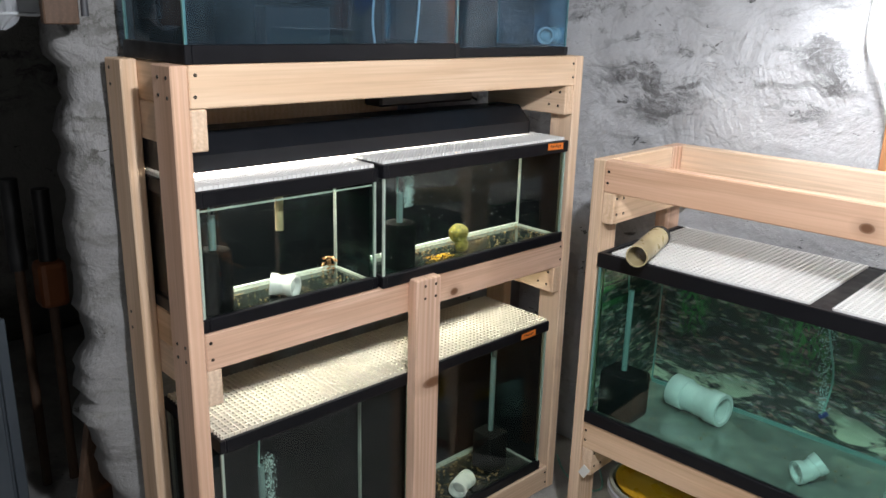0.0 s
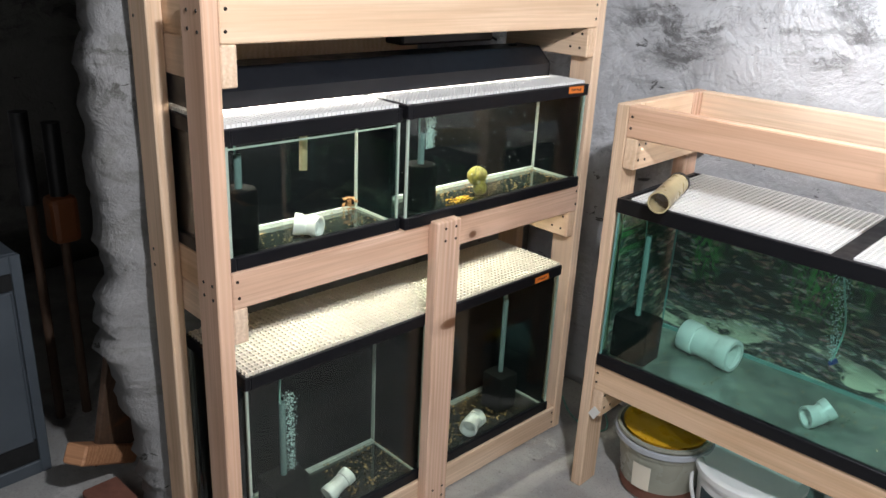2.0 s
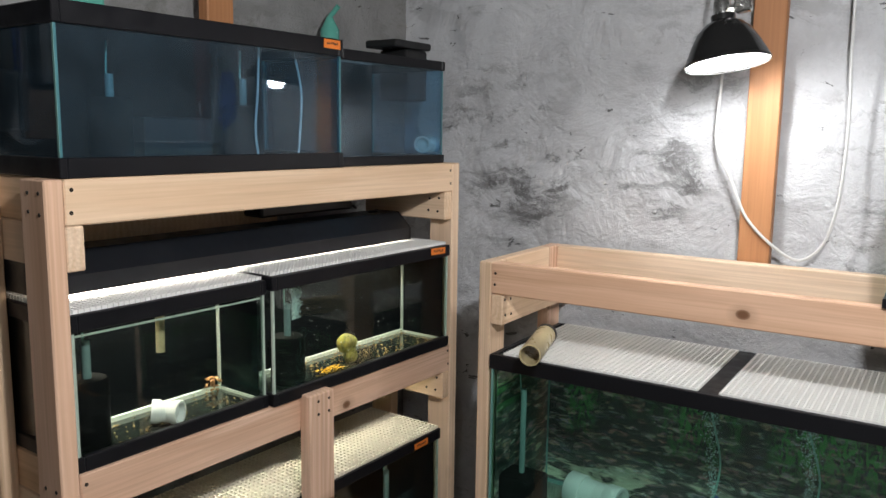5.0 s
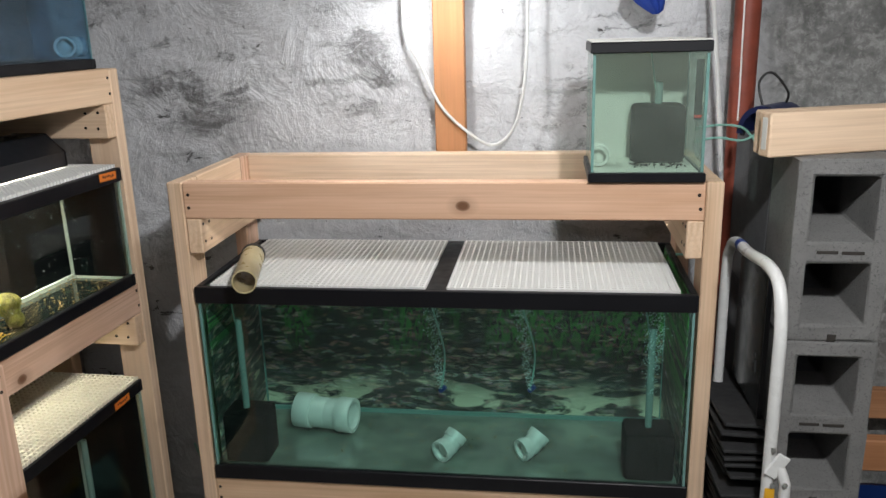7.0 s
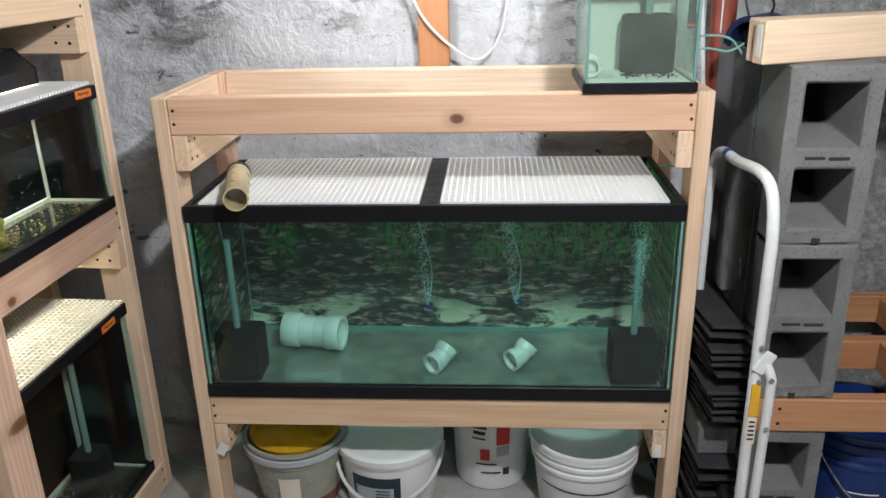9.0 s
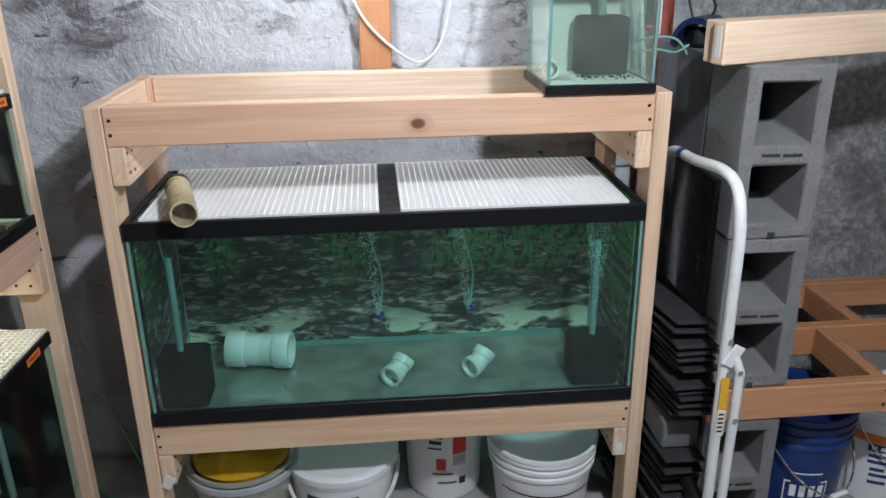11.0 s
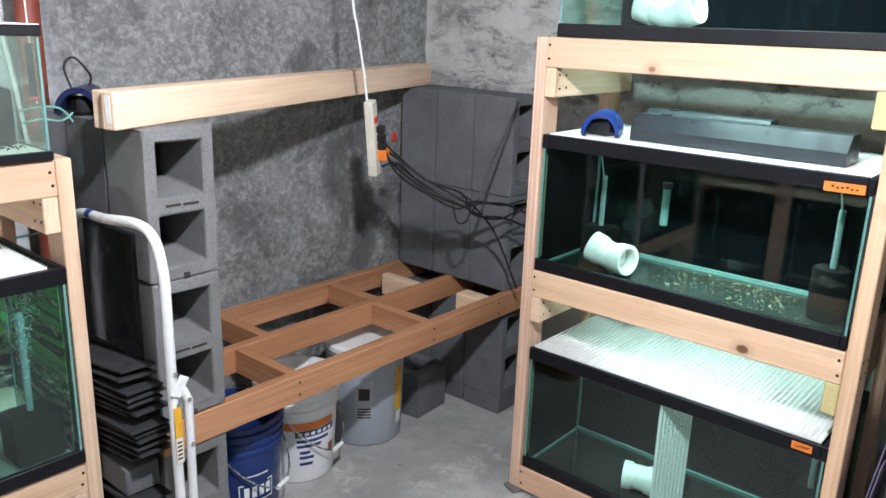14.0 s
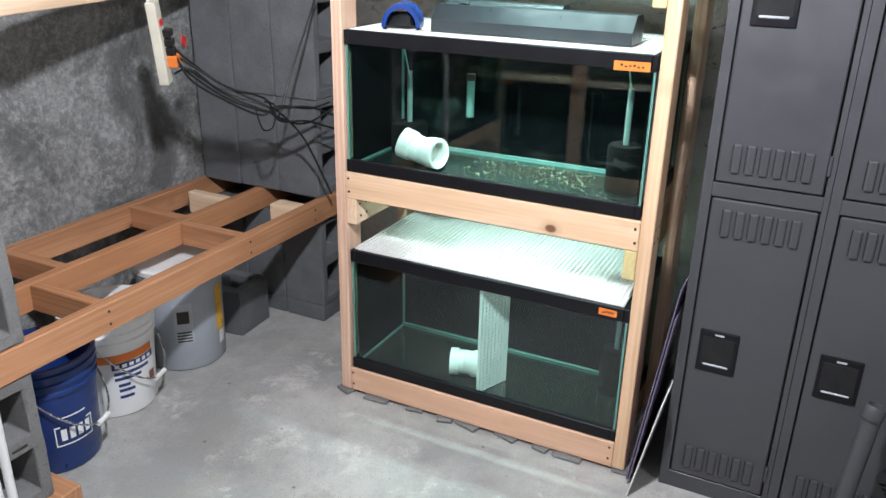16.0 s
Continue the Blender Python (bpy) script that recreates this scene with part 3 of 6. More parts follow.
def stand():
    W, H = 0.038, 0.089
    x0, x1, y1, top, low = -0.004, 1.218, 0.47, 1.258, 0.461
    ob = thing("timber_tank_stand", (0.6, 0.24, 0), "pine timber stand with an open top frame and a large aquarium", "tank stand")
    for x in (x0 - W, x1):
        lumber("post", (x, 0, 0), (x + W, H, top), "pine", ob)
        lumber("rear_post", (x, y1 - H, 0), (x + W, y1, top), "fir_pink", ob)
        lumber("top_side_rail", (x + 0.001, H + 0.001, top - H), (x + W - 0.001, y1 - H - 0.001, top), "pine_pale", ob)
        lumber("low_side_rail", (x + 0.001, H + 0.001, low - H), (x + W - 0.001, y1 - H - 0.001, low), "pine_pale", ob)
    for z, wood in ((top, "fir_pink"), (low, "pine")):
        lumber("front_beam", (x0 + 0.001, 0.0, z - H), (x1 - 0.001, W, z), wood, ob)
        lumber("rear_beam", (x0 + 0.001, y1 - W, z - H), (x1 - 0.001, y1, z), "pine_pale", ob)
        for x in (x0 + 0.001, x1 - W):
            lumber("cross_rail", (x, 0.002, z - 2 * H), (x + W - 0.001, y1 - 0.002, z - H - 0.001), "pine_pale", ob)
        for x in (x0 + 0.014, x1 - 0.014):
            for dz in (-0.030, -0.062):
                screw((x + random.uniform(-0.003, 0.003), 0, z + dz), "-y", ob)
        for x, facing in ((x0 + W, "x"), (x1 - W, "-x")):
            for dy, dz in ((0.015, -0.105), (0.05, -0.107), (0.02, -0.15), (0.055, -0.152)):
                screw((x, dy, z + dz), facing, ob)
    tag = part("paper_tag", slab((x0 + 0.004, -0.001, 0.272), (x0 + 0.03, 0.001, 0.31), turn=pose(0, 0, 0, 0, 30, 0)), "paper", ob, "small white paper price tag")
    part("paper_tag", slab((x1 - 0.03, -0.001, 0.288), (x1 - 0.014, 0.001, 0.325)), "paper", ob, "small white paper price tag")
    return ob


stand()

# ---- aquariums ----


def aquarium(name, lo, hi, label, face, pane="glass", rim=0.028, film=("back",), film_in=0.0, print_back=False, brace=False, group="aquariums"):
    """A framed glass tank. face: 'x', '-x' or '-y', the side that looks into the room. film: sides covered in black or
    the print; besides the back they imitate reflections.
    """
    ob = thing(name, ((lo[0] + hi[0]) / 2, (lo[1] + hi[1]) / 2, lo[2]), label, "aquarium", group)
    g = 0.006
    (x0, y0, z0), (x1, y1, z1) = lo, hi
    for nm, za, zb in (("bottom_rim", z0, z0 + rim * 1.15), ("top_rim", z1 - rim * 1.25, z1)):
        bm = slab((x0, y0, za), (x1, y0 + 0.016, zb), 0.002)
        slab((x0, y1 - 0.016, za), (x1, y1, zb), 0.002, into=bm)
        slab((x0, y0 + 0.016, za), (x0 + 0.016, y1 - 0.016, zb), 0.002, into=bm)
        slab((x1 - 0.016, y0 + 0.016, za), (x1, y1 - 0.016, zb), 0.002, into=bm)
        if nm == "top_rim" and brace:
            mid = (x0 + x1) / 2
            slab((mid - 0.028, y0 + 0.016, zb - 0.02), (mid + 0.028, y1 - 0.016, zb - 0.001), 0.002, into=bm)
        part(nm, bm, "rim", ob)
    za, zb, i = z0 + 0.012, z1 - 0.008, 0.005
    sides = {
        "-y": ((x0 + i, y0 + i, za), (x1 - i, y0 + i + g, zb)),
        "y": ((x0 + i, y1 - i - g, za), (x1 - i, y1 - i, zb)),
        "-x": ((x0 + i, y0 + i + g, za), (x0 + i + g, y1 - i - g, zb)),
        "x": ((x1 - i - g, y0 + i + g, za), (x1 - i, y1 - i - g, zb)),
    }
    for key, (a, b) in sides.items():
        part("pane", slab(a, b), pane, ob)
    part("floor_pane", slab((x0 + i + g, y0 + i + g, z0 + 0.012), (x1 - i - g, y1 - i - g, z0 + 0.018)), pane, ob)
    for x in (x0 + i + 0.0005, x1 - i - 0.0065):
        for y in (y0 + i - 0.001, y1 - i - 0.005):
            part("glass_edge", slab((x, y, za + rim * 0.6), (x + 0.006, y + 0.006, zb - rim)), "silicone" if pane == "glass" and face == "x" else "glass_edge", ob)
    back = {"x": "-x", "-x": "x", "-y": "y"}[face]
    # films on sides other than the back are reflections put in as colour
    for side in film:
        side = back if side == "back" else side
        d = g + 0.004 + (film_in if side == back else 0)
        a, b = [list(v) for v in sides[side]]
        ax = 0 if "x" in side else 1
        if side.startswith("-"):
            a[ax], b[ax] = a[ax] + d, b[ax] + d - 0.003
        else:
            a[ax], b[ax] = a[ax] - d + 0.003, b[ax] - d
        for k in (0, 1):
            if k != ax:
                a[k], b[k] = a[k] + 0.012, b[k] - 0.012
        part("background_print" if print_back else "black_background", slab([min(p, q) for p, q in zip(a, b)], [max(p, q) for p, q in zip(a, b)]), "print" if print_back else "black_film_and_reflection", ob, "sheet of stones and plants, printed behind, mirrored on the sides" if print_back else "")
    return ob


def seams(ob, lo, hi, depth_at, face, material="silicone"):
    """Pale silicone seams along the inner foot and upright corners at the back of a tank."""
    (x0, y0, z0), (x1, y1, z1) = lo, hi
    t = 0.007
    bm = bmesh.new()
    if face in ("x", "-x"):
        for y in (y0 + 0.014, y1 - 0.014 - t):
            slab((depth_at - t, y, z0 + 0.03), (depth_at + t, y + t, z1 - 0.03), into=bm)
            f = hi[0] - 0.014 if face == "x" else lo[0] + 0.014
            slab((min(depth_at, f), y, z0 + 0.02), (max(depth_at, f), y + t, z0 + 0.02 + t), into=bm)
        slab((depth_at - t, y0 + 0.02, z0 + 0.02), (depth_at + t, y1 - 0.02, z0 + 0.02 + t * 1.6), into=bm)
    else:
        for x in (x0 + 0.014, x1 - 0.014 - t):
            slab((x, depth_at - t, z0 + 0.03), (x + t, depth_at + t, z1 - 0.03), into=bm)
        slab((x0 + 0.02, depth_at - t, z0 + 0.02), (x1 - 0.02, depth_at + t, z0 + 0.02 + t * 1.6), into=bm)
    part("silicone_seam", bm, material, ob, "pale silicone corner seam")


# sheet added for the mirroring of the bare glass bottom; casts no shadow
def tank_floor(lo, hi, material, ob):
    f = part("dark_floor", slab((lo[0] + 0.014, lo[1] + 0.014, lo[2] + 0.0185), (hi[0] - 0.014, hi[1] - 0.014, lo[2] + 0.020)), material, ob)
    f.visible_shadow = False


M["tank_floor"] = plain("tank_reflection_dark", (0.012, 0.016, 0.014), 0.05, scale=30.0, bump=0.02, IOR=2.2)
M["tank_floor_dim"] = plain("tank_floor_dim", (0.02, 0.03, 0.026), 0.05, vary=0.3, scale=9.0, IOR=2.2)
# grey-green bottom, lightened for what it mirrors
M["tank_floor_green"] = plain("tank_floor_green", (0.25, 0.30, 0.25), 0.03, vary=0.35, scale=9.0, bump=0.10, IOR=2.6)


def grid_lid(name, lo, hi, z, material, label, pitch=0.0155):
    """An egg-crate lattice sheet that lies on a tank."""
    (x0, y0), (x1, y1) = lo, hi
    ob = thing("egg_crate_sheet", ((x0 + x1) / 2, (y0 + y1) / 2, z), label, "plastic grid", "egg-crate sheets")
    bm = bmesh.new()
    nx, ny = round((x1 - x0) / pitch), round((y1 - y0) / pitch)
    w, h = 0.0017, 0.0085
    for k in range(nx + 1):
        x = x0 + (x1 - x0) * k / nx
        slab((x - w, y0 - 0.005, z), (x + w, y1 + 0.005, z + h), into=bm)
    for k in range(ny + 1):
        y = y0 + (y1 - y0) * k / ny
        slab((x0 - 0.005, y - w, z + 0.0006), (x1 + 0.005, y + w, z + h + 0.0005), into=bm)
    tagged(part("lattice", bm, material, ob), kind="stuff")
    return ob


BL = "black-rimmed aquarium"
# left rack, top shelf
T = ((-0.613, -1.056, 1.521), (-0.305, -0.284, 1.850))
top_a = aquarium("aquarium", *T, "long dim aquarium with black rim on the highest shelf", "x", "glass_hazy", film=("back",), rim=0.034)
T = ((-0.628, -0.276, 1.521), (-0.328, 0.203, 1.832))
top_b = aquarium("aquarium", *T, "smeared, nearly empty aquarium on the highest shelf", "x", "glass_hazy", film=("back",), rim=0.022)
# left rack, middle shelf
TA = ((-0.608, -1.052, 0.934), (-0.308, -0.556, 1.255))
mid_a = aquarium("aquarium", *TA, BL + " with lit water and a white pipe elbow", "x", "glass", film=("back", "-y", "y"), film_in=0.115)
seams(mid_a, *TA, -0.474, "x")
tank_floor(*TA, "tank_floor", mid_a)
# pale strip stands in for light reflected along the water surface
part("water_line", slab((-0.322, -1.04, 1.2085), (-0.3195, -0.568, 1.2125)), "silicone", mid_a, "pale strip put in as the water's bright edge")
TB = ((-0.608, -0.5515, 0.934), (-0.293, 0.193, 1.263))
mid_b = aquarium("aquarium", *TB, BL + " with a skull ornament and drifting specks", "x", "glass", film=("back", "y"), film_in=0.115)
seams(mid_b, *TB, -0.474, "x")
tank_floor(*TB, "tank_floor", mid_b)
# left rack, low shelf
TC = ((-0.613, -1.030, 0.093), (-0.308, -0.4345, 0.655))
low_a = aquarium("aquarium", *TC, "tall black-rimmed aquarium with black back, on the low shelf", "x", "glass", film=("back", "-y", "y"), film_in=0.06)
seams(low_a, *TC, -0.528, "x")
tank_floor(*TC, "tank_floor", low_a)
TD = ((-0.613, -0.4295, 0.093), (-0.308, 0.1765, 0.655))
low_b = aquarium("aquarium", *TD, "tall black-rimmed aquarium with black back, on the low shelf", "x", "glass", film=("back", "-y", "y"), film_in=0.06)
seams(low_b, *TD, -0.528, "x")
tank_floor(*TD, "tank_floor", low_b)
grid_lid("grid_lid", (-0.600, -1.018), (-0.318, -0.4385), 0.655, "grid_cream", "cream plastic egg-crate sheet with brown stains")
grid_lid("grid_lid", (-0.600, -0.4255), (-0.318, 0.166), 0.655, "grid_cream", "cream plastic egg-crate sheet")
grid_lid("grid_lid", (-0.593, -1.040), (-0.321, -0.568), 1.256, "grid", "white plastic egg-crate sheet under a light hood", 0.0125)
grid_lid("grid_lid", (-0.593, -0.540), (-0.308, 0.181), 1.264, "grid", "white plastic egg-crate sheet under a light hood", 0.0125)
# large tank on the stand
TS = ((0.001, -0.008, 0.4615), (1.215, 0.455, 0.996))
# side sheets repeat the print as its mirror image in the end panes
big = aquarium("aquarium", *TS, "large black-rimmed aquarium with green water and printed rock scene", "-y", "glass_green", rim=0.034, film=("back", "x", "-x"), film_in=0.075, print_back=True, brace=True)
seams(big, *TS, 0.362, "-y", "glass_edge")
tank_floor(*TS, "tank_floor_green", big)
grid_lid("grid_lid", (0.042, 0.012), (0.577, 0.435), 0.9925, "grid", "white plastic egg-crate sheet on the large aquarium")
grid_lid("grid_lid", (0.637, 0.012), (1.172, 0.435), 0.9925, "grid", "white plastic egg-crate sheet on the large aquarium")
# small tank on the stand's top
TN = ((0.959, -0.012, 1.2585), (1.212, 0.245, 1.560))
small = aquarium("aquarium", *TN, "small clear aquarium with a black rim, cloudy pale water", "-y", "glass_cloudy", rim=0.018, film=())
M["cloudy"] = plain("cloudy_backing", (0.66, 0.66, 0.60), 0.6, vary=0.08)
part("pale_backing", slab((TN[0][0] + 0.014, 0.212, 1.278), (TN[1][0] - 0.014, 0.216, 1.535)), "cloudy", small, "pale green cloudy backing sheet")
part("lid_sheet", slab((TN[0][0] + 0.002, TN[0][1] + 0.002, 1.5605), (TN[1][0] - 0.002, TN[1][1] - 0.002, 1.5635), 0.001), "paper", small, "thin white lid sheet")
part("pale_floor", slab((TN[0][0] + 0.014, 0.006, 1.278), (TN[1][0] - 0.014, 0.211, 1.280)), "cloudy", small)
# right rack
TR = ((2.495, -1.459, 0.827), (2.955, -0.509, 1.270))
right_mid = aquarium("aquarium", *TR, BL + " with a white pipe fitting over pebbles", "-x", "glass_pale", rim=0.034, film=("back", "y", "-y"), film_in=0.10)
seams(right_mid, *TR, 2.83, "-x", "glass_edge")
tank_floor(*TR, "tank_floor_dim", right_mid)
TQ = ((2.495, -1.462, 0.103), (2.955, -0.513, 0.553))
right_low = aquarium("aquarium", *TQ, BL + " split by a white grid divider", "-x", "glass_pale", rim=0.034, film=("back", "y", "-y"), film_in=0.10)
seams(right_low, *TQ, 2.83, "-x", "glass_edge")
tank_floor(*TQ, "tank_floor", right_low)
TU = ((2.495, -1.50, 1.564), (2.955, -0.535, 2.0))
right_top = aquarium("aquarium", *TU, BL + " with bright water, highest on its rack", "-x", "glass_pale", rim=0.034, film=("back",), film_in=0.10)
tank_floor(*TU, "tank_floor_dim", right_top)
grid_lid("grid_lid", (2.515, -1.435), (2.935, -0.525), 1.263, "grid", "white plastic egg-crate sheet")
grid_lid("grid_lid", (2.515, -1.435), (2.935, -0.525), 0.549, "grid", "white plastic egg-crate sheet lit from above")


def hood(name, y0, y1, x_front, x_back, z, height, material, label, glow_side):
    """A long strip light hood with chamfered top, lying along y."""
    ob = thing(name, ((x_front + x_back) / 2, (y0 + y1) / 2, z), label, "light hood", "light hoods")
    s = 1 if x_back > x_front else -1
    w = abs(x_back - x_front)
    prof = [(0, 0), (0, height * 0.45), (w * 0.3, height), (w * 0.85, height), (w, height * 0.7), (w, 0)]
    bm = bmesh.new()
    ends = []
    for y in (y0, y1):
        ends.append([bm.verts.new((x_front + s * u, y, z + v)) for u, v in prof])
    for k in range(len(prof) - 1):
        bm.faces.new((ends[0][k], ends[0][k + 1], ends[1][k + 1], ends[1][k]))
    bm.faces.new(ends[0])
    bm.faces.new(ends[1][::-1])
    bmesh.ops.recalc_face_normals(bm, faces=bm.faces[:])
    part("housing", bm, material, ob)
    for y, t in ((y0, -0.004), (y1, 0.004)):
        bm = bmesh.new()
        rim = [[bm.verts.new((x_front + s * (w * 0.5 + (u - w * 0.5) * 1.02), y + e, z + v * 1.015)) for u, v in prof] for e in (0.0, t)]
        for k in range(len(prof)):
            bm.faces.new((rim[0][k], rim[0][(k + 1) % len(prof)], rim[1][(k + 1) % len(prof)], rim[1][k]))
        bm.faces.new(rim[1])
        part("end_cap", bm, material, ob)
    part("switch", slab((x_front + s * w * 0.55 - 0.008, y1 - 0.09, z + height), (x_front + s * w * 0.55 + 0.008, y1 - 0.06, z + height + 0.005), 0.002), "black_matte", ob)
    if glow_side:
        a, b = sorted((x_front + s * 0.006, x_front + s * 0.05))
        part("tube", slab((a, y0 + 0.02, z + 0.001), (b, y1 - 0.02, z + 0.012)), "glow", ob, "glowing white light tube")
    return ob


hood("light_hood", -1.045, 0.140, -0.415, -0.583, 1.275, 0.085, "hood", "long black plastic strip light hood over the tanks, lit", True)
hood("light_hood", -1.36, -0.765, 2.585, 2.70, 1.275, 0.075, "hood_slate", "dark slate strip light hood on the grid sheet", False)
hood("light_hood", -1.10, -0.72, 2.745, 2.85, 1.275, 0.075, "hood_slate", "dark slate strip light hood behind the other", False)

# ---- concrete blocks and plank shelf ----
block_mesh = None


def block_data():
    """An upright hollow block: 0.19 wide, 0.19 deep, 0.39 tall, with two cells that run front to back."""
    global block_mesh
    if block_mesh is None:
        bm = bmesh.new()
        w, d, h, wall, web = 0.194, 0.194, 0.388, 0.034, 0.046
        zs = [-h / 2, -h / 2 + 0.036, -web / 2, web / 2, h / 2 - 0.036, h / 2]
        xs = [-w / 2, -w / 2 + wall, w / 2 - wall, w / 2]
        grid = [[[bm.verts.new((x, y, z)) for z in zs] for x in xs] for y in (-d / 2, d / 2)]

        for i, dx in ((1, 0.010), (2, -0.010)):
            for k, dz in ((1, 0.020), (2, -0.006), (3, 0.020), (4, -0.006)):
                grid[1][i][k].co.x += dx
                grid[1][i][k].co.z += dz

        def solid(i, k):
            return 0 <= i < 3 and 0 <= k < 5 and not (i == 1 and k in (1, 3))

        for i in range(3):
            for k in range(5):
                if not solid(i, k):
                    continue
                for y in (0, 1):
                    bm.faces.new((grid[y][i][k], grid[y][i + 1][k], grid[y][i + 1][k + 1], grid[y][i][k + 1]))
                for di, dk, (p, q) in ((-1, 0, ((i, k), (i, k + 1))), (1, 0, ((i + 1, k), (i + 1, k + 1))), (0, -1, ((i, k), (i + 1, k))), (0, 1, ((i, k + 1), (i + 1, k + 1)))):
                    if not solid(i + di, k + dk):
                        bm.faces.new((grid[0][p[0]][p[1]], grid[0][q[0]][q[1]], grid[1][q[0]][q[1]], grid[1][p[0]][p[1]]))
        bmesh.ops.recalc_face_normals(bm, faces=bm.faces[:])
        bm.normal_update()
        sharp = [e for e in bm.edges if len(e.link_faces) == 2 and e.calc_face_angle() > 0.5]
        bmesh.ops.bevel(bm, geom=sharp, offset=0.006, segments=2, affect="EDGES", profile=0.5)
        rnd = random.Random(3)
        for v in bm.verts:
            v.co += Vector([rnd.uniform(-0.0015, 0.0015) for _ in range(3)])
        block_mesh = bpy.data.meshes.new("concrete_block")
        bm.to_mesh(block_mesh)
        bm.free()
        block_mesh.materials.append(M["block"])
    return block_mesh


def block(x, y, z, turn=0.0, dark=False):
    me = block_data()
    if dark:
        me = bpy.data.meshes.get("concrete_block_smooth") or me.copy()
        me.name = "concrete_block_smooth"
        me.materials[0] = M["block_dark"]
    ob = new("concrete_block", me)
    ob.matrix_world = pose(x, y, z + 0.194, 0, 0, turn)
    return tagged(ob, "smooth dark grey hollow concrete block, stacked upright" if dark else "grey hollow concrete block, stacked upright, cells open to the front", "concrete block", "stacked concrete blocks")


def open_front(ob):
    """Near-black slabs painted as the shade in the middle web's slot and in the broken notches at the ends of a block.
    """
    slot = slab((-0.046, -0.0982, -0.003), (-0.004, -0.094, 0.004), 0.001)
    slab((0.003, -0.0982, -0.004), (0.047, -0.094, 0.003), 0.001, into=slot)
    low = slab((-0.011, -0.0982, -0.196), (0.012, -0.090, -0.176), 0.006)
    for v in low.verts:
        v.co.x += random.uniform(-0.003, 0.003)
    for name, bm in (("slot", slot), ("notch", low)):
        piece = part(name, bm, "ink", None)
        piece.parent = ob


for z in (0.073, 0.552, 0.941):
    for n in range(3):
        ob = block(1.466 + random.uniform(-0.003, 0.003), -0.032 + 0.196 * n + (0.004 if n else 0), z, random.uniform(-0.8, 0.8), n > 0)
        if n == 0:
            open_front(ob)
for n in range(3):
    tagged(part("paver", slab((2.895, -0.11 + 0.197 * n, 0.0), (3.085, 0.08 + 0.197 * n, 0.073), 0.004), "block_dark"), "flat grey concrete paver under the block stack", "paver", "pavers")
for z in (0.0, 0.552, 0.941):
    for n in range(3):
        block(2.99 + random.uniform(-0.003, 0.003), -0.015 + 0.197 * n, z + (0.074 if z == 0 else 0), random.uniform(-0.8, 0.8), True)
lying = block(2.72, 0.305, 0.0, 0, True)
lying.matrix_world = pose(2.71, 0.305, 0.098, 90, 0, 4)
lying["label"] = "dark grey hollow concrete block lying on the floor"
for lo, hi in (((1.33, -0.16, 0.0), (1.62, 0.50, 0.072)),):
    tagged(lumber("base_plank", lo, hi, "timber_red", None), "weathered plank under the block stack", "plank")

shelf = thing("ladder_shelf", (2.2, 0.19, 0.50), "ladder-like shelf frame of reddish sawn timber lying on the blocks", "shelf frame")
for ya, yb in ((-0.135, -0.097), (0.170, 0.208), (0.465, 0.503)):
    lumber("rail", (1.365, ya, 0.463), (3.09, yb, 0.551), "timber_red", shelf)
for x, ya, yb in ((1.80, -0.096, 0.169), (2.42, -0.096, 0.169), (1.93, 0.209, 0.464), (2.46, 0.209, 0.464)):
    lumber("rung", (x, ya, 0.465), (x + 0.038, yb, 0.549), "timber_red", shelf)
lumber("spacer_block", (2.745, -0.096, 0.463), (2.815, 0.020, 0.5515), "pine_pale", shelf)
lumber("spacer_block", (2.705, 0.209, 0.463), (2.745, 0.400, 0.5515), "pine_pale", shelf)
for x in (1.82, 2.44, 1.44, 2.83):
    for dz in (0.486, 0.526):
        screw((x, -0.135, dz), "-y", shelf)

# two timbers lying across the tops of the stacks
a, b = Vector((1.303, -0.105, 1.3745)), Vector((3.06, 0.485, 1.3745))
for n, (off, wood) in enumerate(((0.0, "pine_pale"), (0.040, "pine_pale"))):
    d = (b - a).normalized()
    side = Vector((-d.y, d.x, 0))
    L = (b - a).length - n * 0.05
    ob = part("timber_beam", slab((-L / 2, -0.019, -0.0445), (L / 2, 0.019, 0.0445), 0.003), wood)
    ob.matrix_world = Matrix.Translation((a + b) / 2 + side * off - d * (0.012 * n)) @ pose(0, 0, 0, 0, 0, math.degrees(math.atan2(d.y, d.x)))
    tagged(ob, "pale new timber beam resting on the block stacks", "timber beam", "loose timber beams")
    if n == 0:
        part("paper_tag", slab((-L / 2 - 0.001, -0.008, -0.03), (-L / 2 + 0.001, 0.008, 0.035)), "paper", ob, "white barcode tag").matrix_world = ob.matrix_world

# ---- lockers ----


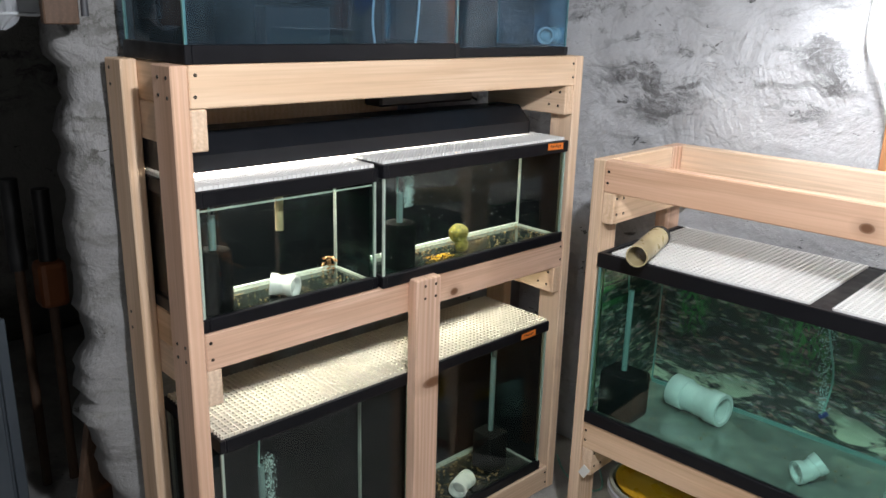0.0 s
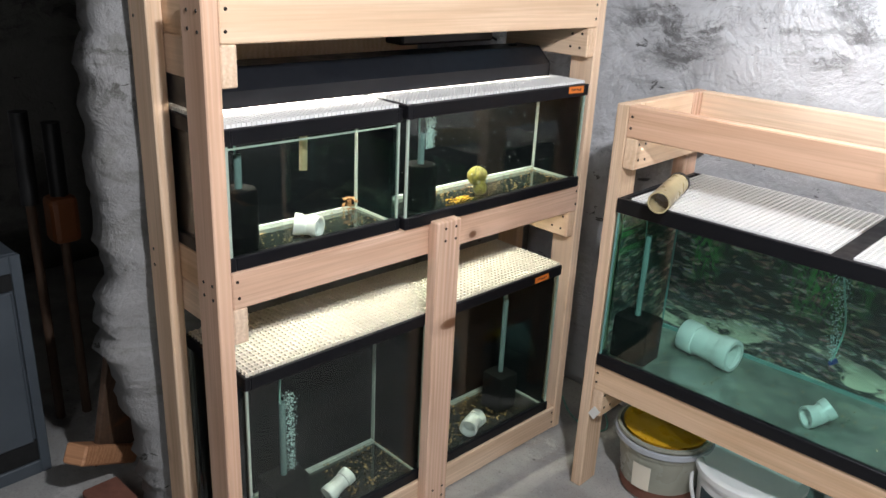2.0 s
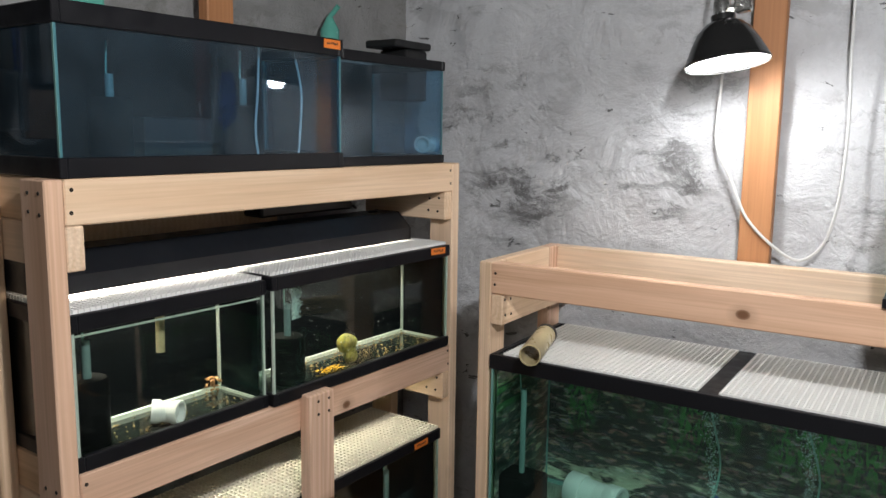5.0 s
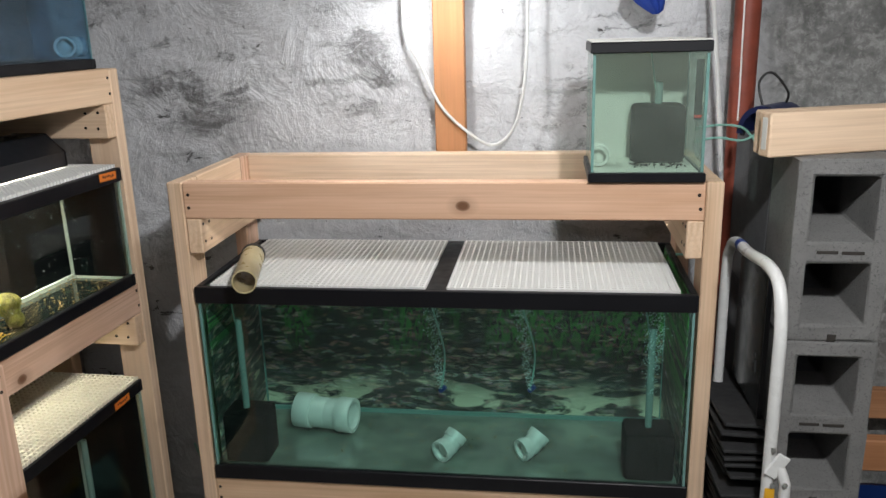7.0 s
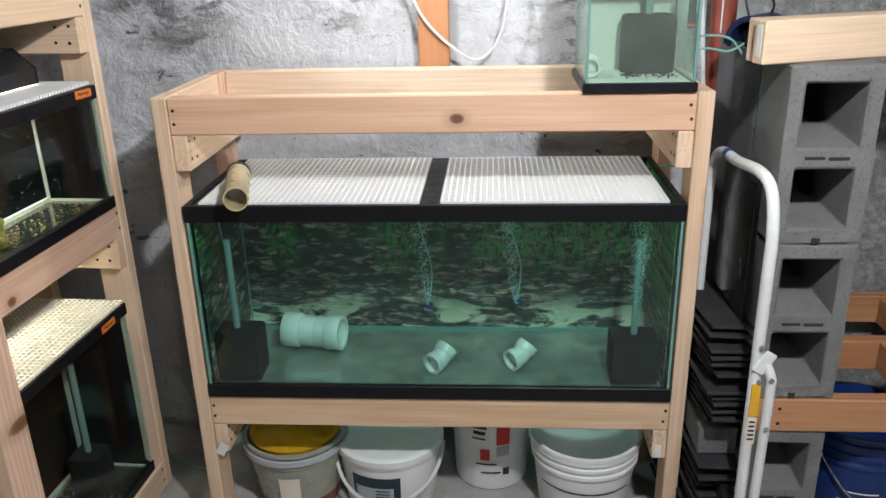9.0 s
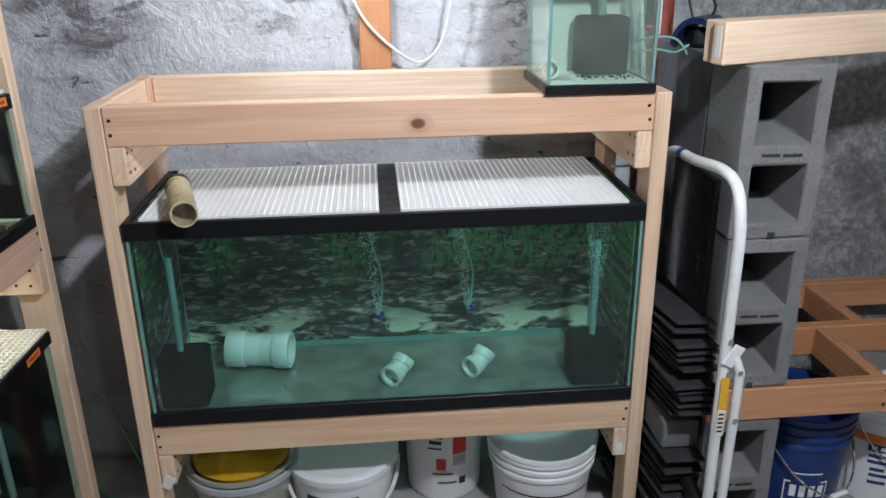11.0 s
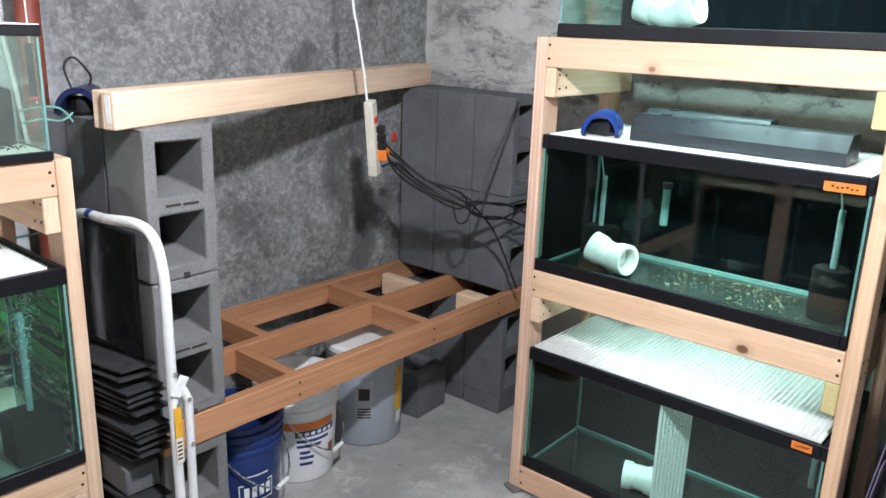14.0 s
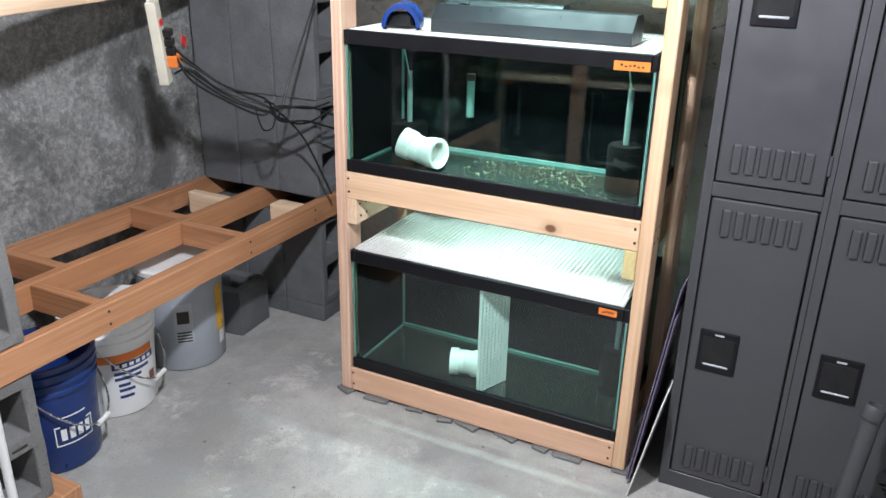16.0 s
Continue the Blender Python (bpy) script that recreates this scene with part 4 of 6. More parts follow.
def lockers():
    x0, x1, w = 2.505, 2.96, 0.305
    y_end = -1.606
    for c in range(3):
        y1 = y_end - c * w
        y0 = y1 - w + 0.001
        ob = thing("locker", ((x0 + x1) / 2, (y0 + y1) / 2, 0), "dark grey steel locker with louvred doors and black recessed handles", "locker", "bank of lockers")
        bm = slab((x0 + 0.012, y0, 0.0), (x1, y1, 1.93))
        part("body", bm, "locker", ob)
        bm = slab((x0, y1 - 0.026, 0.0), (x0 + 0.012, y1, 1.93), 0.001)
        slab((x0, y0, 0.0), (x0 + 0.012, y0 + 0.014, 1.93), 0.001, into=bm)
        for za, zb in ((0.0, 0.055), (0.925, 0.962), (1.89, 1.93)):
            slab((x0, y0 + 0.014, za), (x0 + 0.012, y1 - 0.026, zb), 0.001, into=bm)
        part("face_frame", bm, "locker", ob)
        for za, zb in ((0.060, 0.920), (0.967, 1.885)):
            ya, yb = y0 + 0.019, y1 - 0.031
            # near-black sheet paints the shade in the gap around the door
            part("door_gap", slab((x0 + 0.011, ya - 0.005, za - 0.005), (x0 + 0.0125, yb + 0.005, zb + 0.005)), "gap_shade_and_black", ob)
            door = part("door", slab((x0 - 0.003, ya, za), (x0 + 0.012, yb, zb), 0.003), "locker", ob)
            mid = (ya + yb) / 2
            for zc in (za + 0.065, zb - 0.062):
                for k in range(6):
                    y = mid + (k - 2.5) * 0.0335
                    bm = slab((x0 - 0.011, y - 0.011, zc - 0.038), (x0 - 0.001, y + 0.011, zc + 0.038), 0.005, turn=pose(0, 0, 0, 0, 0, 9), segments=2)
                    part("louvre", bm, "locker", door)
                    # flat near-black strip as the shade of the louvre's opening
                    part("louvre_slit", slab((x0 - 0.0045, y + 0.0105, zc - 0.034), (x0 - 0.0025, y + 0.0135, zc + 0.034)), "gap_shade_and_black", door)
            zc = 0.482 if za < 0.5 else 1.42
            yc = yb - 0.075
            bm = slab((x0 - 0.008, yc - 0.052, zc - 0.064), (x0 - 0.001, yc + 0.052, zc + 0.064), 0.005, segments=2)
            h = part("handle_cup", bm, "rim", door, "black plastic recessed handle")
            part("handle_recess", slab((x0 - 0.0095, yc - 0.042, zc - 0.040), (x0 - 0.0075, yc + 0.042, zc + 0.045), 0.001), "gap_shade_and_black", door)
            part("latch", slab((x0 - 0.011, yc - 0.034, zc - 0.044), (x0 - 0.006, yc + 0.034, zc - 0.037), 0.002), "label_grey", door, "worn steel latch lip")
            part("maker_mark", slab((x0 - 0.010, yc - 0.012, zc + 0.051), (x0 - 0.0078, yc + 0.012, zc + 0.056)), "label_grey", door, "small pale maker's mark")
            part("hinge", rod((x0 - 0.002, ya - 0.004, za + 0.05), (x0 - 0.002, ya - 0.004, za + 0.10), 0.004), "locker", door)


lockers()

# ---- fittings in and on the tanks ----


def hollow(a, b, r_out, r_in, into=None, sides=28):
    """An open pipe from a to b with a wall."""
    a, b = Vector(a), Vector(b)
    L = (b - a).length
    prof = [(r_in, 0), (r_out * 0.985, 0), (r_out, L * 0.02), (r_out, L * 0.98), (r_out * 0.985, L), (r_in, L), (r_in, 0)]
    return lathe(prof, a, sides, into, (b - a).to_track_quat("Z", "Y").to_matrix().to_4x4())


def pipe_fitting(name, place, first, second, r, label, material="pvc", reach=1.0):
    """A moulded pipe fitting: a body and two collars, the second turned aside."""
    ob = thing(name, place, label, "pipe fitting", "pipe fittings")
    c, f, s = Vector(place), Vector(first).normalized(), Vector(second).normalized()
    e = reach
    bm = hollow(c - f * r * 0.2, c + f * r * 1.7 * e, r * 0.88, r * 0.74)
    hollow(c - s * r * 0.2, c + s * r * 1.4 * e, r * 0.88, r * 0.74, bm)
    bmesh.ops.create_uvsphere(bm, u_segments=20, v_segments=12, radius=r * 0.88, matrix=Matrix.Translation(c))
    part("body", bm, material, ob, smooth=True)
    part("collar", hollow(c + f * r * 0.9 * e, c + f * r * 1.9 * e, r, r * 0.78), material, ob, smooth=True)
    part("collar", hollow(c + s * r * 0.7 * e, c + s * r * 1.6 * e, r, r * 0.78), material, ob, smooth=True)
    return ob


F = "white plastic pipe fitting lying on the tank floor"
pipe_fitting("pipe_elbow", (0.246, 0.240, 0.534), (-1, 0.12, 0.04), (1, -0.16, 0.02), 0.050, "large " + F)
pipe_fitting("pipe_elbow", (0.612, 0.115, 0.516), (0.45, 0.5, 0.5), (-0.55, -0.75, -0.1), 0.030, "small " + F, "pvc", 0.72)
pipe_fitting("pipe_elbow", (0.832, 0.135, 0.516), (0.5, 0.4, 0.55), (-0.7, -0.6, -0.1), 0.030, "small " + F, "pvc", 0.72)
pipe_fitting("pipe_elbow", (-0.358, -0.8088, 0.984), (-0.583, -0.7901, 0.114), (0.85, 0.45, 0.0), 0.027, "small " + F, "pvc", 0.7)
pipe_fitting("pipe_elbow", (-0.358, -0.169, 0.154), (-0.2, 1, 0.0), (0.5, -0.9, -0.05), 0.030, "small " + F, "pvc", 0.8)
pipe_fitting("pipe_elbow", (-0.373, -0.7107, 0.159), (-0.1, 1, 0.35), (0.1, -1, -0.35), 0.026, "small " + F)
pipe_fitting("pipe_elbow", (-0.383, 0.1672, 1.578), (0.2, 1, 0.0), (0.6, -1, 0.0), 0.026, "small " + F)
pipe_fitting("pipe_elbow", (2.590, -0.738, 0.902), (-0.05, 1, 0.30), (-0.25, -1, 0.05), 0.048, "large " + F, "pvc", 0.85)
pipe_fitting("pipe_elbow", (2.600, -0.845, 1.640), (-0.05, 1, 0.3), (-0.1, -1, 0.3), 0.052, "large " + F)
pipe_fitting("pipe_elbow", (2.600, -0.903, 0.178), (0.1, -1, 0.02), (-0.35, 1, 0.0), 0.046, "large white plastic pipe fitting set through the divider", "pvc", 0.68)
pipe_fitting("pipe_elbow", (0.992, 0.10, 1.304), (0.0, 1, 0.0), (-0.2, -1, 0.0), 0.022, "small white plastic pipe ring on the tank floor")
lattice = thing("grid_divider", (2.65, -1.0, 0.125), "upright white egg-crate grid sheet that divides the tank", "tank divider")
bm = bmesh.new()
for k in range(9):
    x = 2.515 + k * 0.0145
    y = -0.990 - k * 0.006
    slab((x - 0.0012, y - 0.005, 0.126), (x + 0.0012, y + 0.005, 0.548), into=bm)
for k in range(30):
    z = 0.128 + k * 0.0145
    slab((2.513, -1.014, z - 0.0012), (2.633, -1.008, z + 0.0012), turn=pose(0, 0, 0, 0, 0, -22), into=bm)
part("lattice", bm, "grid", lattice)


def sponge_filter(place, w, d, h, label, tube_top, round_body=False):
    ob = thing("sponge_filter", place, label, "sponge filter", "sponge filters")
    x, y, z = place
    if round_body:
        bm = lathe([(0.001, h), (w * 0.9, h), (w, h * 0.94), (w, h * 0.06), (w * 0.9, 0), (0.001, 0)], place, 24)
    else:
        bm = slab((x - w, y - d, z), (x + w, y + d, z + h), 0.012, segments=2)
    part("sponge", bm, "sponge", ob, "black porous sponge", True)
    part("lift_tube", hollow((x, y, z + h), (x, y, tube_top), 0.009, 0.0075, sides=14), "lift_tube", ob, "clear lift tube", True)
    cable("air_line", [(x, y, tube_top - 0.05), (x - 0.01, y, tube_top), (x - 0.02, y + 0.01, tube_top + 0.07)], 0.0022, "hose_green", ob, "thin green air line")
    return ob


SP = "black sponge filter with a clear lift tube inside the tank"
sponge_filter((0.068, 0.085, 0.483), 0.066, 0.050, 0.142, SP, 0.88)
sponge_filter((1.128, 0.085, 0.483), 0.062, 0.050, 0.130, SP, 0.88)
sponge_filter((1.125, 0.150, 1.2805), 0.060, 0.040, 0.135, SP, 1.465)
sponge_filter((-0.383, -0.9816, 0.956), 0.042, 0.042, 0.145, SP, 1.18, True)
sponge_filter((-0.373, -0.4305, 0.956), 0.045, 0.045, 0.125, SP, 1.165, True)
sponge_filter((-0.433, -0.8695, 1.556), 0.045, 0.045, 0.125, SP, 1.73, True)
sponge_filter((-0.433, -0.5099, 1.556), 0.05, 0.05, 0.12, SP, 1.74, True)
sponge_filter((2.66, -1.36, 0.85), 0.05, 0.05, 0.14, SP, 1.15, True)
sponge_filter((2.75, -0.60, 0.85), 0.05, 0.05, 0.10, SP, 1.12)
sponge_filter((2.76, -1.38, 0.128), 0.05, 0.05, 0.15, SP, 0.42, True)


sponge_filter((-0.383, -0.8835, 0.126), 0.045, 0.06, 0.15, SP, 0.50)
sponge_filter((-0.403, 0.0131, 0.126), 0.045, 0.045, 0.14, SP, 0.54)


def heater(a, b, r, label, material="black_matte"):
    ob = thing("tank_heater", a, label, "heater", "tank heaters")
    part("tube", rod(a, b, r, sides=16), material, ob, smooth=True)
    a, b = Vector(a), Vector(b)
    part("cap", rod(a, a + (a - b).normalized() * 0.02, r * 1.15, sides=16), "black_matte", ob, smooth=True)
    return ob


heater((-0.403, -0.7901, 1.212), (-0.403, -0.792, 1.112), 0.010, "amber glass heater tube with a pointed tip", "pvc_old")
ob = thing("thermometer", (1.190, 0.03, 1.376), "slim black stick-on thermometer with a red band", "thermometer")
part("strip", slab((1.183, 0.01, 1.393), (1.199, 0.014, 1.521), 0.001), "black_matte", ob)
part("red_band", slab((1.183, 0.009, 1.397), (1.199, 0.0145, 1.403), 0.001), "red", ob)
heater((2.80, -0.80, 1.10), (2.80, -0.80, 0.98), 0.013, "clear glass heater hanging in the tank", "glass_edge")
heater((2.79, -0.70, 0.45), (2.79, -0.70, 0.37), 0.010, "clear tube hanging in the tank", "glass_edge")


def skull():
    ob = thing("skull_ornament", (-0.378, -0.192, 0.956), "mossy yellow-green skull ornament on the tank floor", "ornament")
    bm = bmesh.new()
    bmesh.ops.create_uvsphere(bm, u_segments=36, v_segments=26, radius=1.0, matrix=Matrix.Translation((-0.380, -0.192, 1.006)) @ Matrix.Diagonal((0.034, 0.028, 0.030, 1)))
    bmesh.ops.create_uvsphere(bm, u_segments=24, v_segments=16, radius=1.0, matrix=Matrix.Translation((-0.368, -0.192, 0.974)) @ Matrix.Diagonal((0.022, 0.019, 0.022, 1)))
    for v in bm.verts:
        for y, z, r, deep in ((-0.0115, 1.000, 0.0085, 0.020), (0.0115, 1.000, 0.0085, 0.020), (0.0, 0.985, 0.005, 0.012)):
            d = math.hypot(v.co.y + 0.192 - y, v.co.z - z)
            if v.co.x > -0.375:
                v.co.x -= deep * math.exp(-(d / r) ** 2)
        v.co += v.co.normalized() * 0.002 * noise.noise(v.co * 90)
    part("skull", bm, "ceramic", ob, smooth=True)


skull()


def scatter(name, lo, hi, count, size, material, label, seed, flat=0.6):
    rnd = random.Random(seed)
    verts, faces = [], []
    for _ in range(count):
        c = Vector([rnd.uniform(a, b) for a, b in zip(lo, hi)])
        s = size * rnd.uniform(0.5, 1.3)
        base = len(verts)
        q = Euler([rnd.uniform(0, 6.3) for _ in range(3)]).to_matrix()
        for d in ((1, 0, 0), (-1, 0, 0), (0, 1, 0), (0, -1, 0), (0, 0, 1), (0, 0, -1)):
            v = q @ Vector(d) * s * rnd.uniform(0.7, 1.2)
            verts.append((c.x + v.x, c.y + v.y, c.z + v.z * flat))
        for a, b, d in ((0, 2, 4), (2, 1, 4), (1, 3, 4), (3, 0, 4), (2, 0, 5), (1, 2, 5), (3, 1, 5), (0, 3, 5)):
            faces.append((base + a, base + b, base + d))
    me = bpy.data.meshes.new(name)
    me.from_pydata(verts, [], faces)
    me.materials.append(M[material])
    me.update()
    return tagged(new(name, me), label, "tank gravel", kind="stuff")


scatter("gravel", (-0.483, -0.3511, 0.956), (-0.313, 0.1626, 0.96), 320, 0.0030, "shell", "loose brown and yellow gravel", 1)
scatter("gravel", (-0.373, -0.3325, 0.958), (-0.333, -0.2577, 0.964), 60, 0.004, "yellow", "small heap of yellow gravel", 2)
scatter("gravel", (-0.483, -0.9769, 0.956), (-0.323, -0.6033, 0.96), 130, 0.003, "shell", "sparse brown gravel", 3)
scatter("gravel", (-0.503, -0.622, 0.956), (-0.453, -0.5846, 0.992), 60, 0.006, "terracotta", "orange plant debris in the tank's corner", 4)
scatter("specks", (-0.433, -0.5099, 0.992), (-0.313, 0.1439, 1.222), 130, 0.0016, "pvc", "tiny pale specks drifting in the water", 5, 1.0)
scatter("gravel", (-0.513, -0.678, 0.124), (-0.343, 0.0692, 0.127), 520, 0.0042, "shell", "brown leaf litter and gravel", 6)
scatter("gravel", (2.56, -1.36, 0.849), (2.80, -0.85, 0.855), 120, 0.0052, "moss", "mossy pebbles on the tank floor", 7)
scatter("gravel", (2.60, -1.25, 0.85), (2.76, -1.02, 0.858), 60, 0.0045, "moss", "brown pebbles on the tank floor", 8)
scatter("gravel", (2.52, -1.42, 0.126), (2.80, -0.55, 0.128), 260, 0.0014, "grid_cream", "fine pale grit on the tank floor", 9)
scatter("gravel", (1.06, 0.04, 1.281), (1.18, 0.20, 1.288), 150, 0.004, "sponge", "dark grit under the filter", 10)
scatter("gravel", (0.10, 0.05, 0.482), (1.1, 0.33, 0.484), 130, 0.003, "shell", "sparse brown grit", 11)


def bubbles(x, y, z0, z1, seed, lean=0.03, spread=0.014):
    rnd = random.Random(seed)
    lo = []
    for k in range(620):
        f = rnd.random()
        lo.append((x - lean * f + rnd.gauss(0, spread * (0.35 + f)), y + rnd.gauss(0, 0.008), z0 + (z1 - z0) * f))
    verts, faces = [], []
    for c in lo:
        s, base = rnd.uniform(0.0009, 0.0022), len(verts)
        for d in ((1, 0, 0), (-1, 0, 0), (0, 1, 0), (0, -1, 0), (0, 0, 1), (0, 0, -1)):
            verts.append(tuple(p + s * q for p, q in zip(c, d)))
        for a, b, d in ((0, 2, 4), (2, 1, 4), (1, 3, 4), (3, 0, 4), (2, 0, 5), (1, 2, 5), (3, 1, 5), (0, 3, 5)):
            faces.append((base + a, base + b, base + d))
    me = bpy.data.meshes.new("air_bubbles")
    me.from_pydata(verts, [], faces)
    me.materials.append(M["bubble"])
    me.update()
    tagged(new("air_bubbles", me), "rising column of fine air bubbles in the water", "bubbles", kind="stuff")


def air_stone(x, y, z, top, lean, seed):
    ob = thing("air_stone", (x, y, z), "blue air stone on a thin green air line", "air stone", "air stones")
    part("stone", rod((x - 0.004, y, z), (x + 0.012, y, z + 0.016), 0.007), "blue_plastic", ob, smooth=True)
    cable("air_line", [(x, y, z + 0.01), (x + 0.012, y, z + 0.12), (x - lean * 0.5, y, z + 0.24), (x - lean * 1.6, y, top)], 0.0028, "hose_green", ob, "thin green air line")
    bubbles(x, y, z + 0.01, top - 0.02, seed, lean)


air_stone(0.570, 0.30, 0.585, 0.972, 0.03, 21)
air_stone(0.826, 0.30, 0.595, 0.972, 0.04, 22)
bubbles(1.128, 0.085, 0.70, 0.95, 23, -0.01)
bubbles(-0.383, -0.86, 0.28, 0.52, 26, 0.0, 0.008)
bubbles(-0.373, -0.40, 1.12, 1.205, 25, 0.0, 0.006)

ob = thing("acrylic_tube", (0.12, 0.08, 1.0), "yellowed clear acrylic tube lying on the grid sheet", "tube")
part("tube", hollow((0.160, -0.070, 1.033), (0.100, 0.150, 1.033), 0.030, 0.026), "pvc_old", ob, smooth=True)
part("end_ring", hollow((0.1015, 0.144, 1.033), (0.0965, 0.162, 1.033), 0.0315, 0.0265), "black_matte", ob, "dark end ring", True)


def tape(tank, lo, hi, face, seed):
    rnd = random.Random(seed)
    lab = part("tape_label", slab(lo, hi, turn=pose(0, 0, 0, rnd.uniform(-2, 2), 0, 0)), "orange", tank, "orange tape label with handwriting")
    x = hi[0] + 0.0006 if face == "x" else lo[0] - 0.0006
    n = 6
    for k in range(n):
        y = lo[1] + (hi[1] - lo[1]) * (0.16 + 0.7 * k / n)
        z = (lo[2] + hi[2]) / 2 + rnd.uniform(-0.002, 0.002)
        part("writing_bar", slab((x - 0.0004, y, z - 0.002), (x + 0.0004, y + (hi[1] - lo[1]) * 0.07, z + 0.002 + rnd.uniform(0, 0.002)), turn=pose(0, 0, 0, rnd.uniform(-25, 25), 0, 0)), "ink", lab)


tape(mid_b, (-0.2925, 0.0925, 1.24), (-0.2908, 0.1644, 1.26), "x", 1)
tape(low_b, (-0.3075, 0.0365, 0.625), (-0.3058, 0.1047, 0.644), "x", 2)
tape(top_a, (-0.3045, -0.3558, 1.824), (-0.3028, -0.297, 1.846), "x", 3)
tape(right_mid, (2.4932, -1.440, 1.226), (2.4949, -1.345, 1.250), "-x", 4)
tape(right_low, (2.4932, -1.425, 0.522), (2.4949, -1.372, 0.543), "-x", 5)


def air_pump(place, turn, material, label):
    """A small domed pump: a half-round vault on feet."""
    ob = thing("air_pump", place, label, "air pump", "air pumps")
    m = pose(*place, 0, 0, turn)
    bm = bmesh.new()
    outer, inner, n = [], [], 14
    for y in (-0.065, 0.065):
        outer.append([bm.verts.new(m @ Vector((0.058 * math.cos(math.pi * k / n), y, 0.006 + 0.068 * math.sin(math.pi * k / n)))) for k in range(n + 1)])
        inner.append([bm.verts.new(m @ Vector((0.046 * math.cos(math.pi * k / n), y, 0.006 + 0.054 * math.sin(math.pi * k / n)))) for k in range(n + 1)])
    for k in range(n):
        bm.faces.new((outer[0][k], outer[0][k + 1], outer[1][k + 1], outer[1][k]))
        bm.faces.new((inner[0][k + 1], inner[0][k], inner[1][k], inner[1][k + 1]))
        for s in (0, 1):
            bm.faces.new((outer[s][k], inner[s][k], inner[s][k + 1], outer[s][k + 1]))
    for k in (0, n):
        bm.faces.new((outer[0][k], outer[1][k], inner[1][k], inner[0][k]))
    bmesh.ops.recalc_face_normals(bm, faces=bm.faces[:])
    part("shell", bm, material, ob, smooth=True)
    part("core", slab((place[0] - 0.035, place[1] - 0.04, place[2] + 0.002), (place[0] + 0.035, place[1] + 0.04, place[2] + 0.045), 0.008), "black_matte", ob)
    for sx in (-0.05, 0.05):
        for sy in (-0.05, 0.05):
            p = m @ Vector((sx, sy, 0))
            part("foot", rod((p.x, p.y, place[2]), (p.x, p.y, place[2] + 0.012), 0.006), "black_matte", ob)
    return ob


air_pump((2.618, -0.648, 1.274), 112, "blue_plastic", "blue domed air pump on the grid sheet")
pump = air_pump((1.405, 0.225, 1.330), 140, "navy_plastic", "navy domed air pump on top of the blocks")
cable("power_cord", [(1.385, 0.235, 1.385), (1.372, 0.25, 1.45), (1.40, 0.25, 1.475), (1.44, 0.25, 1.43), (1.44, 0.26, 1.40)], 0.003, "cable_black", pump)
for k, z in enumerate((1.31, 1.335)):
    ob = cable("air_hose", [(1.21, 0.15, 1.355 - k * 0.03), (1.27, 0.18, 1.36 - k * 0.03), (1.33, 0.2, 1.35 - k * 0.03), (1.37, 0.22, z)], 0.003, "hose_green")
    tagged(ob, "thin green air hose from pump to tank", "air hose", "air hoses")
ob = cable("air_hose", [(1.21, 0.12, 1.27), (1.25, 0.14, 1.22), (1.27, 0.16, 1.10), (1.255, 0.2, 1.04), (1.20, 0.25, 1.02)], 0.0035, "hose_green")
tagged(ob, "thin green air hose looping behind the stand", "air hose", "air hoses")
ob = cable("air_hose", [(-0.36, 0.40, 0.02), (-0.28, 0.34, 0.006), (-0.17, 0.30, 0.006), (-0.13, 0.36, 0.006), (-0.2, 0.42, 0.08), (-0.28, 0.44, 0.3)], 0.004, "hose_green")
tagged(ob, "thin green air hose looping on the floor", "air hose", "air hoses")

# ---- wall fixtures ----
tagged(lumber("wall_stud", (0.548, 0.482, 1.19), (0.636, 0.520, 2.29), "stud", None), "orange-brown timber stud fixed to the wall", "timber stud", kind="structure")
tagged(lumber("wall_stud", (-0.668, -0.44, 1.75), (-0.63, -0.35, 2.29), "stud", None), "timber stud on the white stone wall", "timber stud", kind="structure")


def clamp_lamp():
    c, tilt = Vector((0.553, 0.205, 1.802)), pose(0, 0, 0, -5, -10, 0)
    ob = thing("clamp_lamp", c, "black metal clamp lamp with a bright bulb, hanging by its cord", "lamp")
    prof = [(0.104, -0.006), (0.106, 0.0), (0.100, 0.012), (0.085, 0.045), (0.066, 0.078), (0.046, 0.098), (0.030, 0.106), (0.030, 0.120)]
    part("shade", lathe(prof, c, 40, None, tilt), "lamp_black", ob, "glossy black spun metal shade", True)
    part("reflector", lathe([(r - 0.0025, z) for r, z in prof[1:]], c, 40, None, tilt), "pvc", ob, "white enamelled reflector", True)
    part("socket", lathe([(0.001, 0.16), (0.018, 0.16), (0.022, 0.15), (0.022, 0.112), (0.001, 0.112)], c, 20, None, tilt), "steel", ob, smooth=True)
    bm = bmesh.new()
    bmesh.ops.create_uvsphere(bm, u_segments=18, v_segments=12, radius=0.028, matrix=Matrix.Translation(tilt.to_3x3() @ Vector((0, 0, 0.04)) + c))
    b = part("bulb", bm, "bulb", ob, "glowing white bulb", True)
    b.visible_shadow = False
    bm = slab((c.x - 0.004, c.y - 0.03, c.z + 0.13), (c.x + 0.03, c.y + 0.03, c.z + 0.135), 0.001, turn=tilt)
    slab((c.x + 0.01, c.y - 0.012, c.z + 0.12), (c.x + 0.05, c.y + 0.012, c.z + 0.165), 0.004, turn=tilt, into=bm)
    part("clamp", bm, "steel", ob, "bright steel spring clamp")
    cable("cord", [c + Vector((-0.02, 0, 0.155)), c + Vector((-0.03, 0.05, 0.3)), (0.54, 0.30, 2.28)], 0.004, "cable_white", ob)
    return ob


